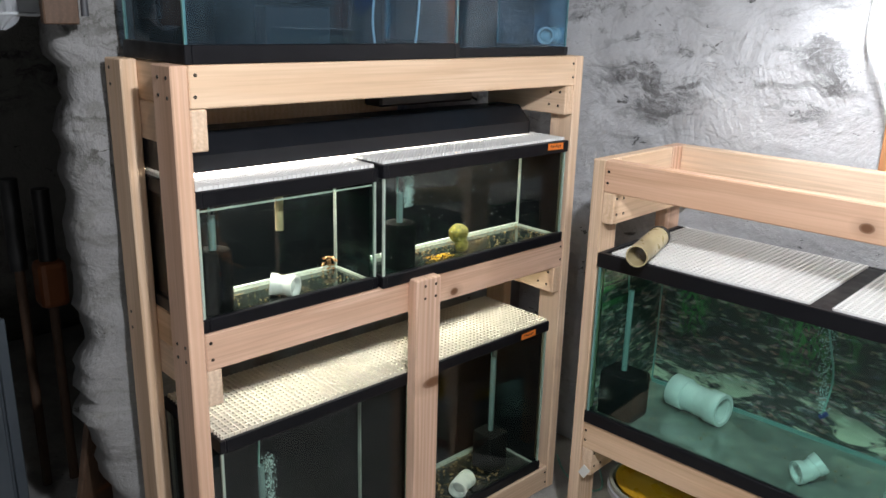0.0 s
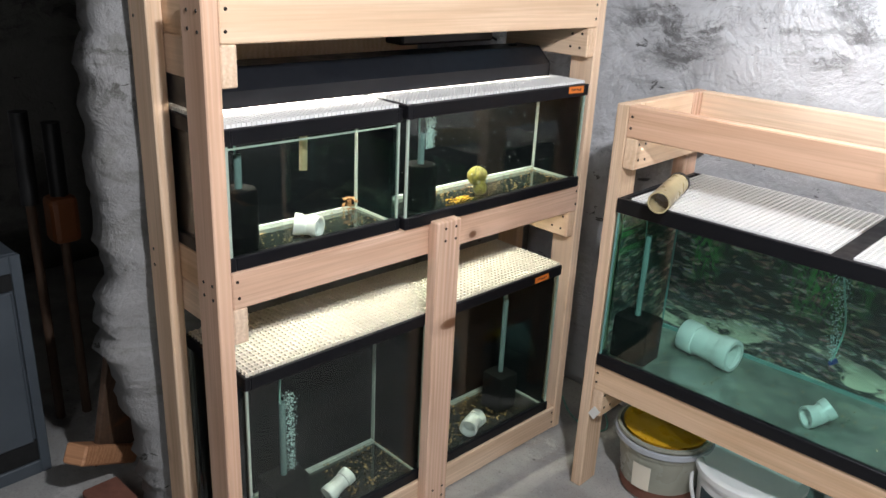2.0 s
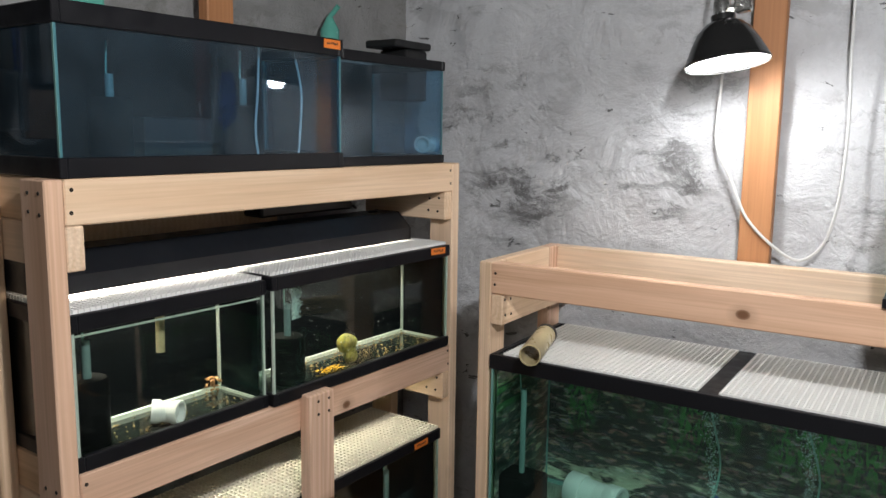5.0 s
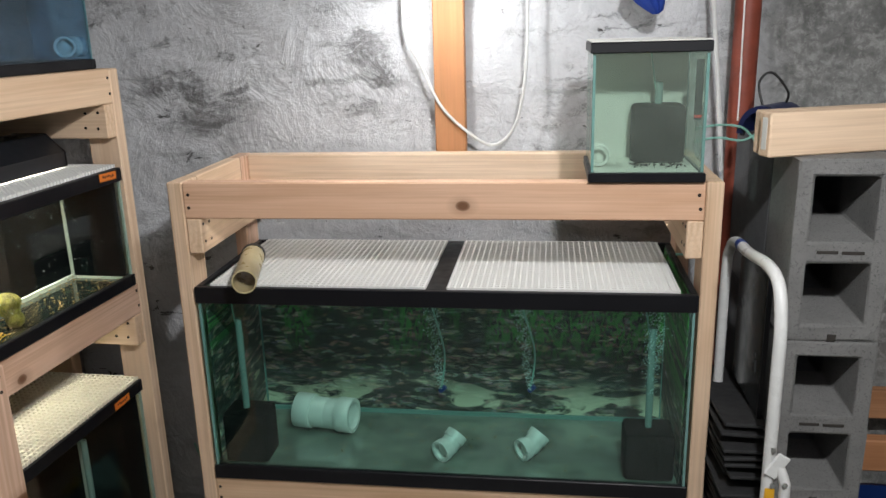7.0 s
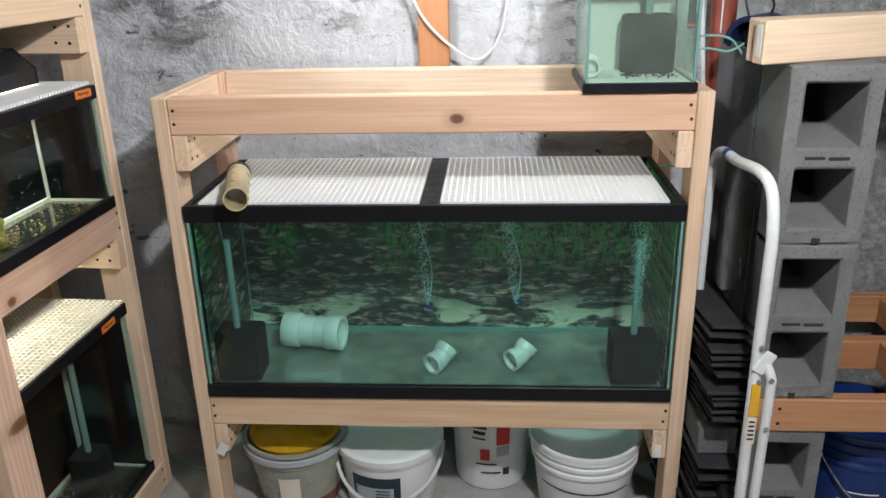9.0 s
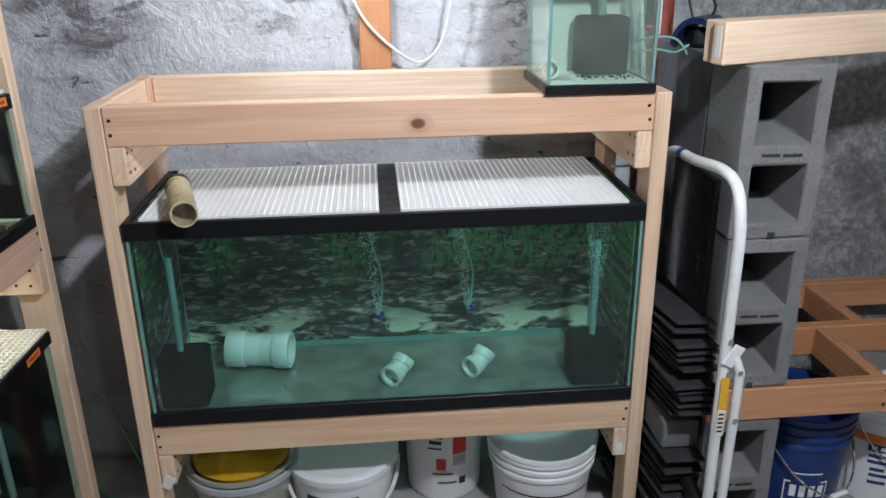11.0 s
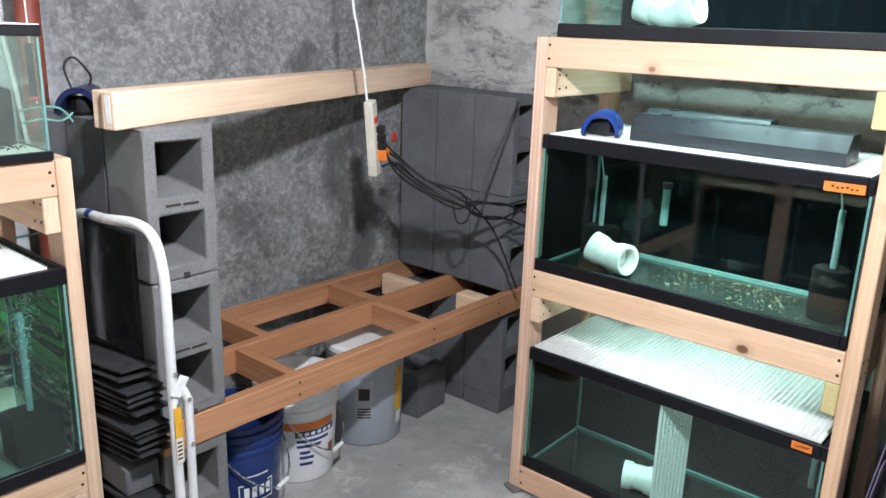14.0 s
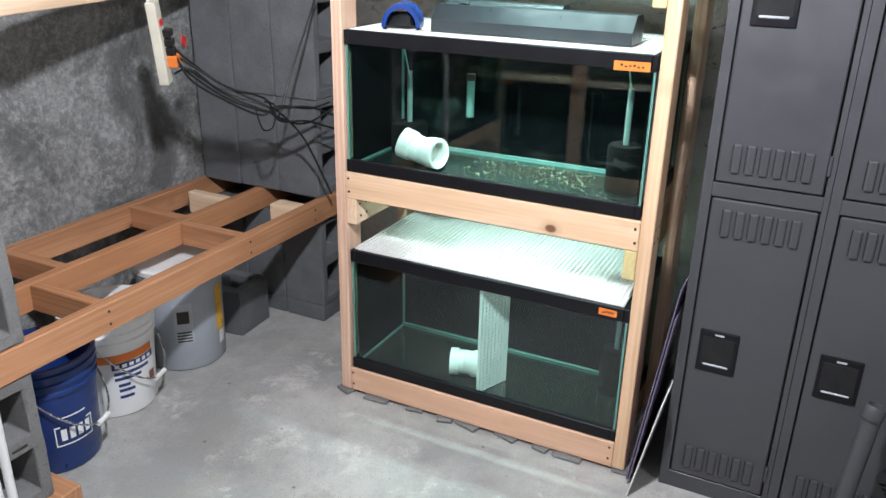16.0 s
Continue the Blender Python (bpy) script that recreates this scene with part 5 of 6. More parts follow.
clamp_lamp()
ob = cable("extension_cord", [(0.497, 0.46, 2.28), (0.482, 0.47, 2), (0.471, 0.49, 1.77), (0.467, 0.49, 1.595), (0.512, 0.49, 1.497), (0.568, 0.475, 1.385), (0.65, 0.475, 1.305), (0.716, 0.49, 1.272), (0.773, 0.49, 1.323), (0.801, 0.49, 1.434), (0.81, 0.49, 1.575), (0.809, 0.49, 1.728), (0.803, 0.49, 1.85), (0.797, 0.49, 2.28)], 0.0045, "cable_white")
tagged(ob, "white extension cord looping down the wall", "cord")
ob = cable("drop_cord", [(1.265, 0.47, 2.28), (1.276, 0.46, 1.84), (1.293, 0.45, 1.636), (1.316, 0.44, 1.423), (1.337, 0.43, 1.185), (1.33, 0.42, 1.1)], 0.006, "cable_white")
tagged(ob, "white cord hanging beside the red pipe", "cord")


def red_pipe():
    ob = thing("waste_pipe", (1.382, 0.46, 0), "rust-red cast iron pipe with white paint streaks", "pipe")
    part("pipe", rod((1.382, 0.462, 0), (1.382, 0.462, 2.29), 0.033, sides=28), "pipe_red", ob, smooth=True)
    for z in (0.35, 1.92):
        part("coupling", lathe([(0.033, -0.04), (0.040, -0.038), (0.040, 0.038), (0.033, 0.04)], (1.382, 0.462, z), 28), "pipe_red", ob, smooth=True)
    cable("paint_streak", [(1.365, 0.432, 1.7), (1.367, 0.4315, 1.54), (1.369, 0.431, 1.42), (1.369, 0.431, 1.34)], 0.0022, "pvc", ob, "dripped white paint streak")
    for k in range(4):
        cable("paint_streak", [(1.363 + k * 0.006, 0.4315, 1.74 - k * 0.008), (1.367 + k * 0.006, 0.431, 1.71 - k * 0.006), (1.364 + k * 0.006, 0.4315, 1.69)], 0.0022, "pvc", ob, "scrawled white paint mark")


red_pipe()


def blue_sock():
    """A wrung blue cloth net hanging on a cord."""
    ob = thing("hanging_cloth", (1.108, 0.40, 1.86), "bright blue cloth bag hanging on a dark cord", "cloth bag")
    bm = bmesh.new()
    rings, n = [], 44
    for z, cx, w, d in ((1.862, 1.108, 0.020, 0.016), (1.855, 1.108, 0.030, 0.020), (1.80, 1.107, 0.036, 0.024), (1.74, 1.108, 0.044, 0.026), (1.712, 1.110, 0.047, 0.028), (1.700, 1.112, 0.038, 0.024), (1.672, 1.116, 0.046, 0.028), (1.645, 1.128, 0.032, 0.022), (1.628, 1.138, 0.020, 0.014), (1.618, 1.140, 0.007, 0.006)):
        rings.append([bm.verts.new((cx + w * math.cos(6.2832 * k / n) * (1 + 0.14 * math.sin(7 * 6.2832 * k / n + z * 22)), 0.40 + d * math.sin(6.2832 * k / n) * (1 + 0.34 * math.sin(6 * 6.2832 * k / n + z * 15)), z)) for k in range(n)])
    for a, b in zip(rings, rings[1:]):
        for k in range(n):
            bm.faces.new((a[k], a[(k + 1) % n], b[(k + 1) % n], b[k]))
    bm.faces.new(rings[0])
    bm.faces.new(rings[-1][::-1])
    bmesh.ops.recalc_face_normals(bm, faces=bm.faces[:])
    part("bag", bm, "blue_cloth", ob, smooth=True)
    cable("hanging_cord", [(1.108, 0.40, 1.85), (1.109, 0.40, 1.98), (1.11, 0.40, 2.29)], 0.003, "cable_black", ob)


blue_sock()


def power_strip():
    a, b = Vector((2.276, 0.05, 1.336)), Vector((2.326, 0.05, 1.078))
    ob = thing("power_strip", a, "ivory power strip hanging by its white cord, plugs fitted", "power strip")
    turn = pose(0, 0, 0, 0, math.degrees(math.atan2(b.x - a.x, b.z - a.z)) - 180, 25)
    L = (b - a).length
    m = Matrix.Translation((a + b) / 2) @ turn
    bm = slab((-0.021, -0.016, -L / 2), (0.021, 0.016, L / 2), 0.004, segments=2)
    bm.transform(m)
    part("case", bm, "strip_ivory", ob)
    bm = slab((-0.012, -0.020, L / 2 - 0.075), (0.012, -0.015, L / 2 - 0.055), 0.002)
    bm.transform(m)
    part("switch", bm, "red", ob, "red rocker switch")
    for k, (mat, z) in enumerate((("cable_black", 0.03), ("cable_black", 0.0), ("cable_black", -0.028), ("orange", -0.06))):
        bm = slab((0.0, -0.040 - 0.006 * (k == 3), z - 0.012 - 0.008 * (k == 3)), (0.03 + 0.022 * (k == 3), -0.014, z + 0.012 + 0.006 * (k == 3)), 0.003)
        bm.transform(m)
        part("plug", bm, mat, ob, "orange plug" if k == 3 else "black plug")
    bm = slab((0.052, -0.054, -0.030), (0.094, -0.051, 0.000), turn=pose(0, 0, 0, 0, 35, 0))
    bm.transform(m)
    part("warning_tag", bm, "red", ob, "red cord tag")
    cable("supply_cord", [a + Vector((0, 0, -0.01)), (2.262, 0.05, 1.42), (2.235, 0.05, 1.55), (2.205, 0.05, 1.72), (2.19, 0.05, 2.29)], 0.0045, "cable_white", ob)
    ends = [(2.83, -0.22, 0.96), (2.86, -0.24, 0.90), (2.85, -0.20, 0.60), (2.85, -0.16, 1.32), (2.9, -0.3, 1.0), (2.88, -0.26, 0.84)]
    rnd = random.Random(31)

    def stray(p, r):
        return tuple(c + rnd.uniform(-r, r) for c in p)

    for k, e in enumerate(ends):
        j = 0.010 * (k - 2.5)
        way = [(2.33, 0.03, 1.20 - 0.03 * (k % 4)), (2.38, 0.01, 1.12 + j), (2.46, -0.05, 1.04 + j * 0.8), (2.57, -0.13, 0.975 + j * 0.5), (2.62, -0.15, 0.95 - j), (2.73, -0.2, 0.93 - j * 1.2) if k not in (2, 3) else ((2.72, -0.16, 0.83) if k == 2 else (2.70, -0.15, 1.08)), e]
        way = [way[0]] + [stray(p, 0.016) for p in way[1:4]] + [way[4]] + [stray(way[5], 0.012), e]
        cable("cord", way, 0.004, "cable_black", ob, "black appliance cord")
    cable("cord", [(2.53, -0.12, 0.99), (2.54, -0.14, 0.91), (2.585, -0.15, 0.91), (2.60, -0.15, 0.98), (2.56, -0.14, 1.0)], 0.003, "cable_black", ob, "black appliance cord")


power_strip()

# ---- folding step stool and stacked shingles ----


def stool():
    ob = thing("step_stool", (1.31, -0.1, 0), "folded white tubular steel step stool standing between stand and blocks", "step stool")
    way = [(1.30, 0.185, 0.02), (1.30, 0.18, 0.55), (1.30, 0.178, 0.98), (1.30, 0.150, 1.065), (1.30, 0.09, 1.098), (1.30, -0.03, 1.105), (1.305, -0.17, 1.118), (1.31, -0.235, 1.095), (1.31, -0.268, 1.02), (1.31, -0.272, 0.9), (1.312, -0.272, 0.5), (1.315, -0.274, 0.012)]
    cable("main_tube", way, 0.0125, "steel_white", ob, "white painted steel tube", 14, 8)
    cable("rear_leg", [(1.325, -0.278, 0.735), (1.338, -0.288, 0.70), (1.340, -0.290, 0.66), (1.338, -0.29, 0.4), (1.335, -0.292, 0.012)], 0.011, "steel_white", ob, "white painted steel leg", 12)
    part("hinge_plate", slab((1.308, -0.290, 0.705), (1.336, -0.284, 0.76), 0.003, turn=pose(0, 0, 0, 0, 30, 0)), "steel_white", ob)
    for p in ((1.312, -0.288, 0.77), (1.336, -0.302, 0.70), (1.316, -0.288, 0.69), (1.338, -0.303, 0.58), (1.314, -0.288, 0.35)):
        part("rivet", rod(p, (p[0], p[1] - 0.003, p[2]), 0.005), "steel", ob)
    part("blue_band", rod((1.300, 0.055, 1.102), (1.300, 0.030, 1.103), 0.0132), "blue_plastic", ob, "blue tape band")
    part("warning_label", slab((1.303, -0.2865, 0.60), (1.322, -0.2845, 0.68)), "yellow", ob, "yellow warning label")
    part("info_label", slab((1.303, -0.2865, 0.53), (1.322, -0.2845, 0.597)), "grid_cream", ob, "cream label with tiny print")
    for k in range(5):
        part("print_bar", slab((1.306, -0.2868, 0.54 + k * 0.011), (1.319, -0.2863, 0.545 + k * 0.011)), "ink", ob)
    for z in (0.28, 0.06):
        part("tread", slab((1.300, -0.262, z), (1.322, 0.17, z + 0.05), 0.004), "black_matte", ob, "folded black tread")
    ob.matrix_world = pose(0.011, 0, 0.0) @ ob.matrix_world


stool()
panel = thing("dark_panel", (1.343, 0.03, 0.737), "dark glossy sheet with black edge trim standing on shingles", "sheet")
part("sheet", slab((1.340, -0.092, 0.737), (1.346, 0.160, 1.067), 0.001), "panel_dark", panel)
part("edge_trim", slab((1.338, -0.100, 0.737), (1.348, -0.0925, 1.075), 0.001), "rim", panel, "black plastic edge trim")
part("edge_trim", slab((1.338, -0.092, 1.0675), (1.348, 0.168, 1.075), 0.001), "rim", panel, "black plastic edge trim")
rnd = random.Random(5)
for base, count in ((0.47, 13), (0.06, 16)):
    for k in range(count):
        z = base + k * 0.0195
        ob = part("shingle", slab((1.258 + rnd.uniform(-0.004, 0.008), -0.165 + rnd.uniform(-0.03, 0.03), z), (1.358, 0.34, z + 0.008), 0.002, turn=pose(0, 0, 0, -7 + rnd.uniform(-1.2, 1.2), rnd.uniform(-2, 2), rnd.uniform(-2, 2))), "slate")
        tagged(ob, "dark ridged shingle in a stack beside the blocks", "shingle", "stacked shingles")
for base in (0.40,):
    tagged(part("stack_support", slab((1.262, -0.12, 0.385), (1.355, 0.34, 0.462), 0.004), "block_dark"), "dark grey slab under the upper shingle stack", "slab")
tagged(part("stack_support", slab((1.262, -0.12, 0.0), (1.34, 0.34, 0.055), 0.004), "block_dark"), "dark grey slab under the lower shingle stack", "slab")

# ---- buckets ----


def bucket(name, centre, r_top, r_low, h, material, label, rings=(0.92, 0.84), lid=None, bail=None):
    ob = thing(name, (*centre, 0), label, "bucket", "buckets")
    prof = [(0.001, 0.004), (r_low * 0.97, 0.004), (r_low, 0.012)]

    def at(f):
        return r_low + (r_top - r_low) * f

    for f in sorted(rings):
        prof += [(at(f) - 0.001, h * f - 0.009), (at(f) + 0.006, h * f - 0.006), (at(f) + 0.006, h * f + 0.004), (at(f), h * f + 0.008)]
    prof += [(r_top, h - 0.012), (r_top + 0.006, h - 0.010), (r_top + 0.006, h), (r_top - 0.004, h)]
    if not lid:
        prof += [(r_top - 0.006, h - 0.01), (r_low - 0.006, 0.02), (0.001, 0.02)]
    else:
        prof += [(0.001, h)]
    part("shell", lathe(prof, (*centre, 0), 48), material, ob, smooth=True)
    if lid:
        part("lid", lathe([(r_top + 0.009, h - 0.016), (r_top + 0.010, h + 0.003), (r_top + 0.004, h + 0.008), (r_top - 0.012, h + 0.008), (r_top - 0.016, h + 0.002), (0.001, h + 0.002)], (*centre, 0), 48), lid, ob, "snap-on lid", True)
    if bail:
        mat, drop, aim = bail
        c = Vector((*centre, h - 0.03))
        side, out = Vector((math.cos(aim), math.sin(aim), 0)), Vector((math.sin(aim), -math.cos(aim), 0))
        way = [c + side * (r_top + 0.008) * math.cos(t) + out * (r_top + 0.016) * math.sin(t) * 1.03 + Vector((0, 0, -drop * math.sin(t))) for t in [math.pi * k / 10 for k in range(11)]]
        cable("bail", way, 0.003 if mat == "steel" else 0.006, mat, ob, "curved carrying handle")
        if mat == "steel":
            g = way[5]
            part("grip", rod(g - side * 0.03, g + side * 0.03, 0.008), "pvc", ob, "white plastic grip", True)
    return ob


def wrap(ob, centre, r, z0, z1, a0, a1, material, label="", r1=None):
    """A label wrapped on a bucket between two angles in degrees."""
    bm, n = bmesh.new(), 12
    lo, hi = [], []
    for k in range(n + 1):
        t = radians(a0 + (a1 - a0) * k / n)
        lo.append(bm.verts.new((centre[0] + r * math.cos(t), centre[1] + r * math.sin(t), z0)))
        hi.append(bm.verts.new((centre[0] + (r1 or r) * math.cos(t), centre[1] + (r1 or r) * math.sin(t), z1)))
    for k in range(n):
        bm.faces.new((lo[k], lo[k + 1], hi[k + 1], hi[k]))
    return part("label", bm, material, ob, label, True)


# beneath the stand
c = (0.165, 0.20)
b = bucket("bucket", c, 0.148, 0.118, 0.235, "bucket_clear", "cloudy clear bucket with a yellow liner and grey rim", (0.80,))
part("liner", lathe([(0.135, 0.236), (0.128, 0.22), (0.11, 0.215), (0.06, 0.226), (0.001, 0.23)], (*c, 0), 32), "yellow", b, "crumpled yellow plastic liner", True)
part("rim_band", lathe([(0.151, 0.198), (0.158, 0.200), (0.158, 0.216), (0.151, 0.218)], (*c, 0), 48), "label_grey", b, "grey rim band", True)
wrap(b, c, 0.1365, 0.06, 0.15, -100, -75, "grid_cream", "faded paper label", 0.1425)
part("residue", lathe([(0.1205, 0.012), (0.1235, 0.05)], (*c, 0), 48), "brick", b, "brown residue band", True)
c = (0.445, 0.225)
b = bucket("bucket", c, 0.155, 0.138, 0.205, "bucket_white", "squat white tub with lid, handle and dark label", (0.9,), "bucket_white", ("cable_white", 0.10, 0.0))
wrap(b, c, 0.1455, 0.045, 0.145, -130, -72, "label_teal", "dark teal product label", 0.1515)
wrap(b, c, 0.1475, 0.062, 0.11, -125, -80, "label_grey", "grey print panel", 0.1505)
for k in range(4):
    wrap(b, c, 0.1492 + k * 0.0006, 0.066 + k * 0.011, 0.070 + k * 0.011, -100, -84, "label_teal", "", 0.1494 + k * 0.0006)
c = (0.752, 0.33)
b = bucket("bucket", c, 0.125, 0.112, 0.36, "bucket_white", "white pail with red and black print", (0.93,), "bucket_white")
wrap(b, c, 0.1195, 0.17, 0.245, -82, -62, "red", "red print block", 0.1225)
wrap(b, c, 0.118, 0.13, 0.165, -82, -62, "label_grey", "", 0.1192)
wrap(b, c, 0.1178, 0.115, 0.155, -106, -92, "red", "red print spot", 0.119)
for k, (z, a0, a1) in enumerate(((0.225, -122, -96), (0.205, -116, -98), (0.188, -118, -98), (0.10, -112, -82), (0.07, -104, -76))):
    wrap(b, c, 0.1195 + 0.0002 * k, z, z + (0.013 if k < 2 else 0.006), a0, a1, "ink", "", 0.1208)
wrap(b, c, 0.1165, 0.06, 0.085, -72, -62, "ink", "dark square mark", 0.1172)
c = (1.025, 0.175)
b = bucket("bucket", c, 0.155, 0.128, 0.262, "bucket_white", "open white plastic bucket with moulded rings", (0.93, 0.84, 0.74), None, None)
wrap(b, c, 0.1455, 0.135, 0.140, -150, -40, "ink", "black printed line", 0.146)
for k in range(5):
    wrap(b, c, 0.1395, 0.085, 0.115, -112 + k * 11, -105 + k * 11, "ink", "", 0.1425)
# by the ladder shelf
c = (1.757, 0.115)
b = bucket("bucket", c, 0.148, 0.128, 0.37, "bucket_blue", "dark blue plastic bucket with a white line mark", (0.92, 0.84, 0.76), None, ("steel", 0.20, 0.35))
for a0, a1, z0, z1 in ((-125, -75, 0.10, 0.105), (-125, -118, 0.165, 0.17), (-118, -84, 0.195, 0.20), (-84, -75, 0.165, 0.17), (-125, -123.5, 0.10, 0.17), (-76.5, -75, 0.10, 0.17)):
    wrap(b, c, 0.1345 + (z0 - 0.1) * 0.055, z0, z1, a0, a1, "bucket_white", "", 0.1345 + (z1 - 0.1) * 0.055)
for k in range(4):
    wrap(b, c, 0.1355, 0.118, 0.158, -118 + k * 10.5, -111 + k * 10.5, "bucket_white", "plain pale bars", 0.1380)
c = (2.064, 0.188)
b = bucket("bucket", c, 0.150, 0.130, 0.37, "bucket_white", "dirty white bucket with an orange and navy label", (0.92, 0.84, 0.76), None, ("steel", 0.22, 0.3))
wrap(b, c, 0.1425, 0.215, 0.245, -150, -70, "orange", "orange print band", 0.144)
wrap(b, c, 0.1415, 0.188, 0.213, -132, -68, "label_navy", "navy print band", 0.1428)
for k in range(6):
    wrap(b, c, 0.1428, 0.194, 0.207, -128 + k * 9.5, -122 + k * 9.5, "paper", "", 0.1434)
for k, (z, a0, a1) in enumerate(((0.165, -130, -78), (0.145, -130, -92), (0.12, -126, -110), (0.10, -126, -104), (0.075, -126, -106))):
    wrap(b, c, 0.1385 - k * 0.001, z, z + 0.012, a0, a1, "label_navy", "plain navy bars", 0.1398 - k * 0.001)
wrap(b, c, 0.1375, 0.10, 0.135, -78, -66, "brick", "dark red square", 0.139)
c = (2.424, 0.208)
b = bucket("bucket", c, 0.155, 0.146, 0.40, "bucket_grey", "grey plastic bucket with white lid and warning label", (0.93,), "bucket_white", None)
wrap(b, c, 0.1505, 0.12, 0.28, -148, -122, "label_grey", "dark print panel", 0.1532)
wrap(b, c, 0.1525, 0.20, 0.25, -143, -127, "ink", "dark warning sign", 0.1534)
for k in range(6):
    wrap(b, c, 0.1512, 0.125 + k * 0.012, 0.131 + k * 0.012, -145, -125, "ink", "", 0.1514)
wrap(b, c, 0.1512, 0.13, 0.31, -84, -66, "yellow", "yellow label strip", 0.1542)
wrap(b, c, 0.1495, 0.07, 0.125, -80, -66, "paper", "white label", 0.1508)

# ---- shims, sheets and hose near the lockers ----
rnd = random.Random(9)
for k in range(9):
    y = -0.49 - k * 0.122 + rnd.uniform(-0.03, 0.03)
    w = rnd.uniform(0.02, 0.05)
    ob = part("shim", slab((2.468 + rnd.uniform(0, 0.015), y - w, 0.0), (2.56, y + w, 0.011), 0.003, turn=pose(0, 0, 0, 0, rnd.uniform(-2, 2), rnd.uniform(-20, 20))), "block")
    tagged(ob, "broken slate shim under the rack's beam", "shim", "rack shims")
VIOLET = "violet-tinted plastic sheet leaning between rack and lockers"
for y, lean, h, x, mat, lab in ((-1.516, 7.0, 0.66, 2.47, "ply_purple", VIOLET), (-1.525, 7.0, 0.58, 2.45, "ply_purple", VIOLET), (-1.536, 11.0, 0.34, 2.39, "grid", "white corrugated plastic sheet leaning between rack and lockers")):
    ob = part("plastic_sheet", slab((x, -0.002, 0.0), (2.90, 0.002, h), 0.0005), mat)
    ob.matrix_world = pose(0, y, 0.001, lean, 0, 0)
    tagged(ob, lab, "plastic sheet", "leaning sheets")


def vacuum_hose():
    ob = thing("vacuum_hose", (2.36, -2.08, 0), "dark grey vacuum hose with a rigid wand leaning on the lockers", "vacuum hose")
    part("wand", hollow((2.32, -2.07, 0.15), (2.36, -2.10, 0.50), 0.022, 0.018, sides=24), "locker", ob, smooth=True)
    part("cuff", hollow((2.355, -2.095, 0.475), (2.362, -2.102, 0.51), 0.026, 0.019, sides=24), "locker", ob, smooth=True)
    pts = [(2.34, -2.16, 0.34), (2.36, -2.22, 0.30), (2.33, -2.26, 0.18), (2.28, -2.20, 0.08), (2.25, -2.12, 0.03)]
    cable("hose", pts, 0.024, "black_matte", ob, "ribbed black hose", 14)
    for k in range(14):
        t = k / 13
        p = Vector((2.34, -2.16, 0.34)).lerp(Vector((2.33, -2.26, 0.18)), t)
        q = Vector((0.0, -0.5, -0.8)).normalized()
        part("rib", rod(p, p + q * 0.004, 0.027, sides=14), "black_matte", ob)


vacuum_hose()

# ---- store room beyond the wall's end ----


def cabinet():
    ob = thing("steel_cabinet", (-1.45, -1.55, 0), "old blue-grey steel cabinet standing in the dark", "cabinet")
    x, y0, y1, h = -1.24, -1.91, -1.192, 0.745
    part("body", slab((-1.75, y0, 0.0), (x - 0.016, y1, h), 0.006), "cabinet", ob)
    bm = slab((x - 0.016, y1 - 0.03, 0.0), (x, y1, h), 0.003)
    slab((x - 0.016, y0, 0.0), (x, y0 + 0.03, h), 0.003, into=bm)
    slab((x - 0.016, y0 + 0.03, h - 0.055), (x, y1 - 0.03, h), 0.003, into=bm)
    slab((x - 0.016, y0 + 0.03, 0.0), (x, y1 - 0.03, 0.045), 0.003, into=bm)
    part("face_frame", bm, "cabinet", ob)
    # near-black sheets put the openings' shade onto the solid body
    part("dark_slot", slab((x - 0.015, y0 + 0.03, 0.635), (x - 0.010, y1 - 0.03, 0.69)), "gap_shade_and_black", ob)
    part("dark_slot", slab((x - 0.015, y0 + 0.03, 0.045), (x - 0.010, y1 - 0.03, 0.12)), "gap_shade_and_black", ob)
    door = part("door", slab((x - 0.012, y0 + 0.035, 0.12), (x + 0.004, y1 - 0.04, 0.635), 0.004), "cabinet", ob)
    part("card_holder", slab((x + 0.004, -1.43, 0.42), (x + 0.007, -1.38, 0.46), 0.001), "steel", door, "small steel card holder")


cabinet()
ob = part("brick", slab((-0.99, -1.20, 0.0), (-0.85, -1.09, 0.06), 0.006), "brick")
tagged(ob, "chipped red brick on the floor", "brick")
ob = part("wedge_block", slab((-0.035, -0.14, -0.03), (0.035, 0.14, 0.03), 0.006), "timber_red")
ob.matrix_world = pose(-1.0, -1.12, 0.15, -32, 0, 30)
tagged(ob, "sawn timber offcut propped on a brick", "timber offcut")
ob = part("leaning_board", slab((-0.01, -0.10, 0.0), (0.01, 0.10, 0.42), 0.003), "board_dark")
ob.matrix_world = pose(-1.03, -1.06, 0.12, 0, 14, 20)
tagged(ob, "dark brown board leaning at the wall's end", "board")
ob = thing("hanging_net", (-0.86, -1.206, 1.64), "square white net bag hanging on a blue cord", "net bag")
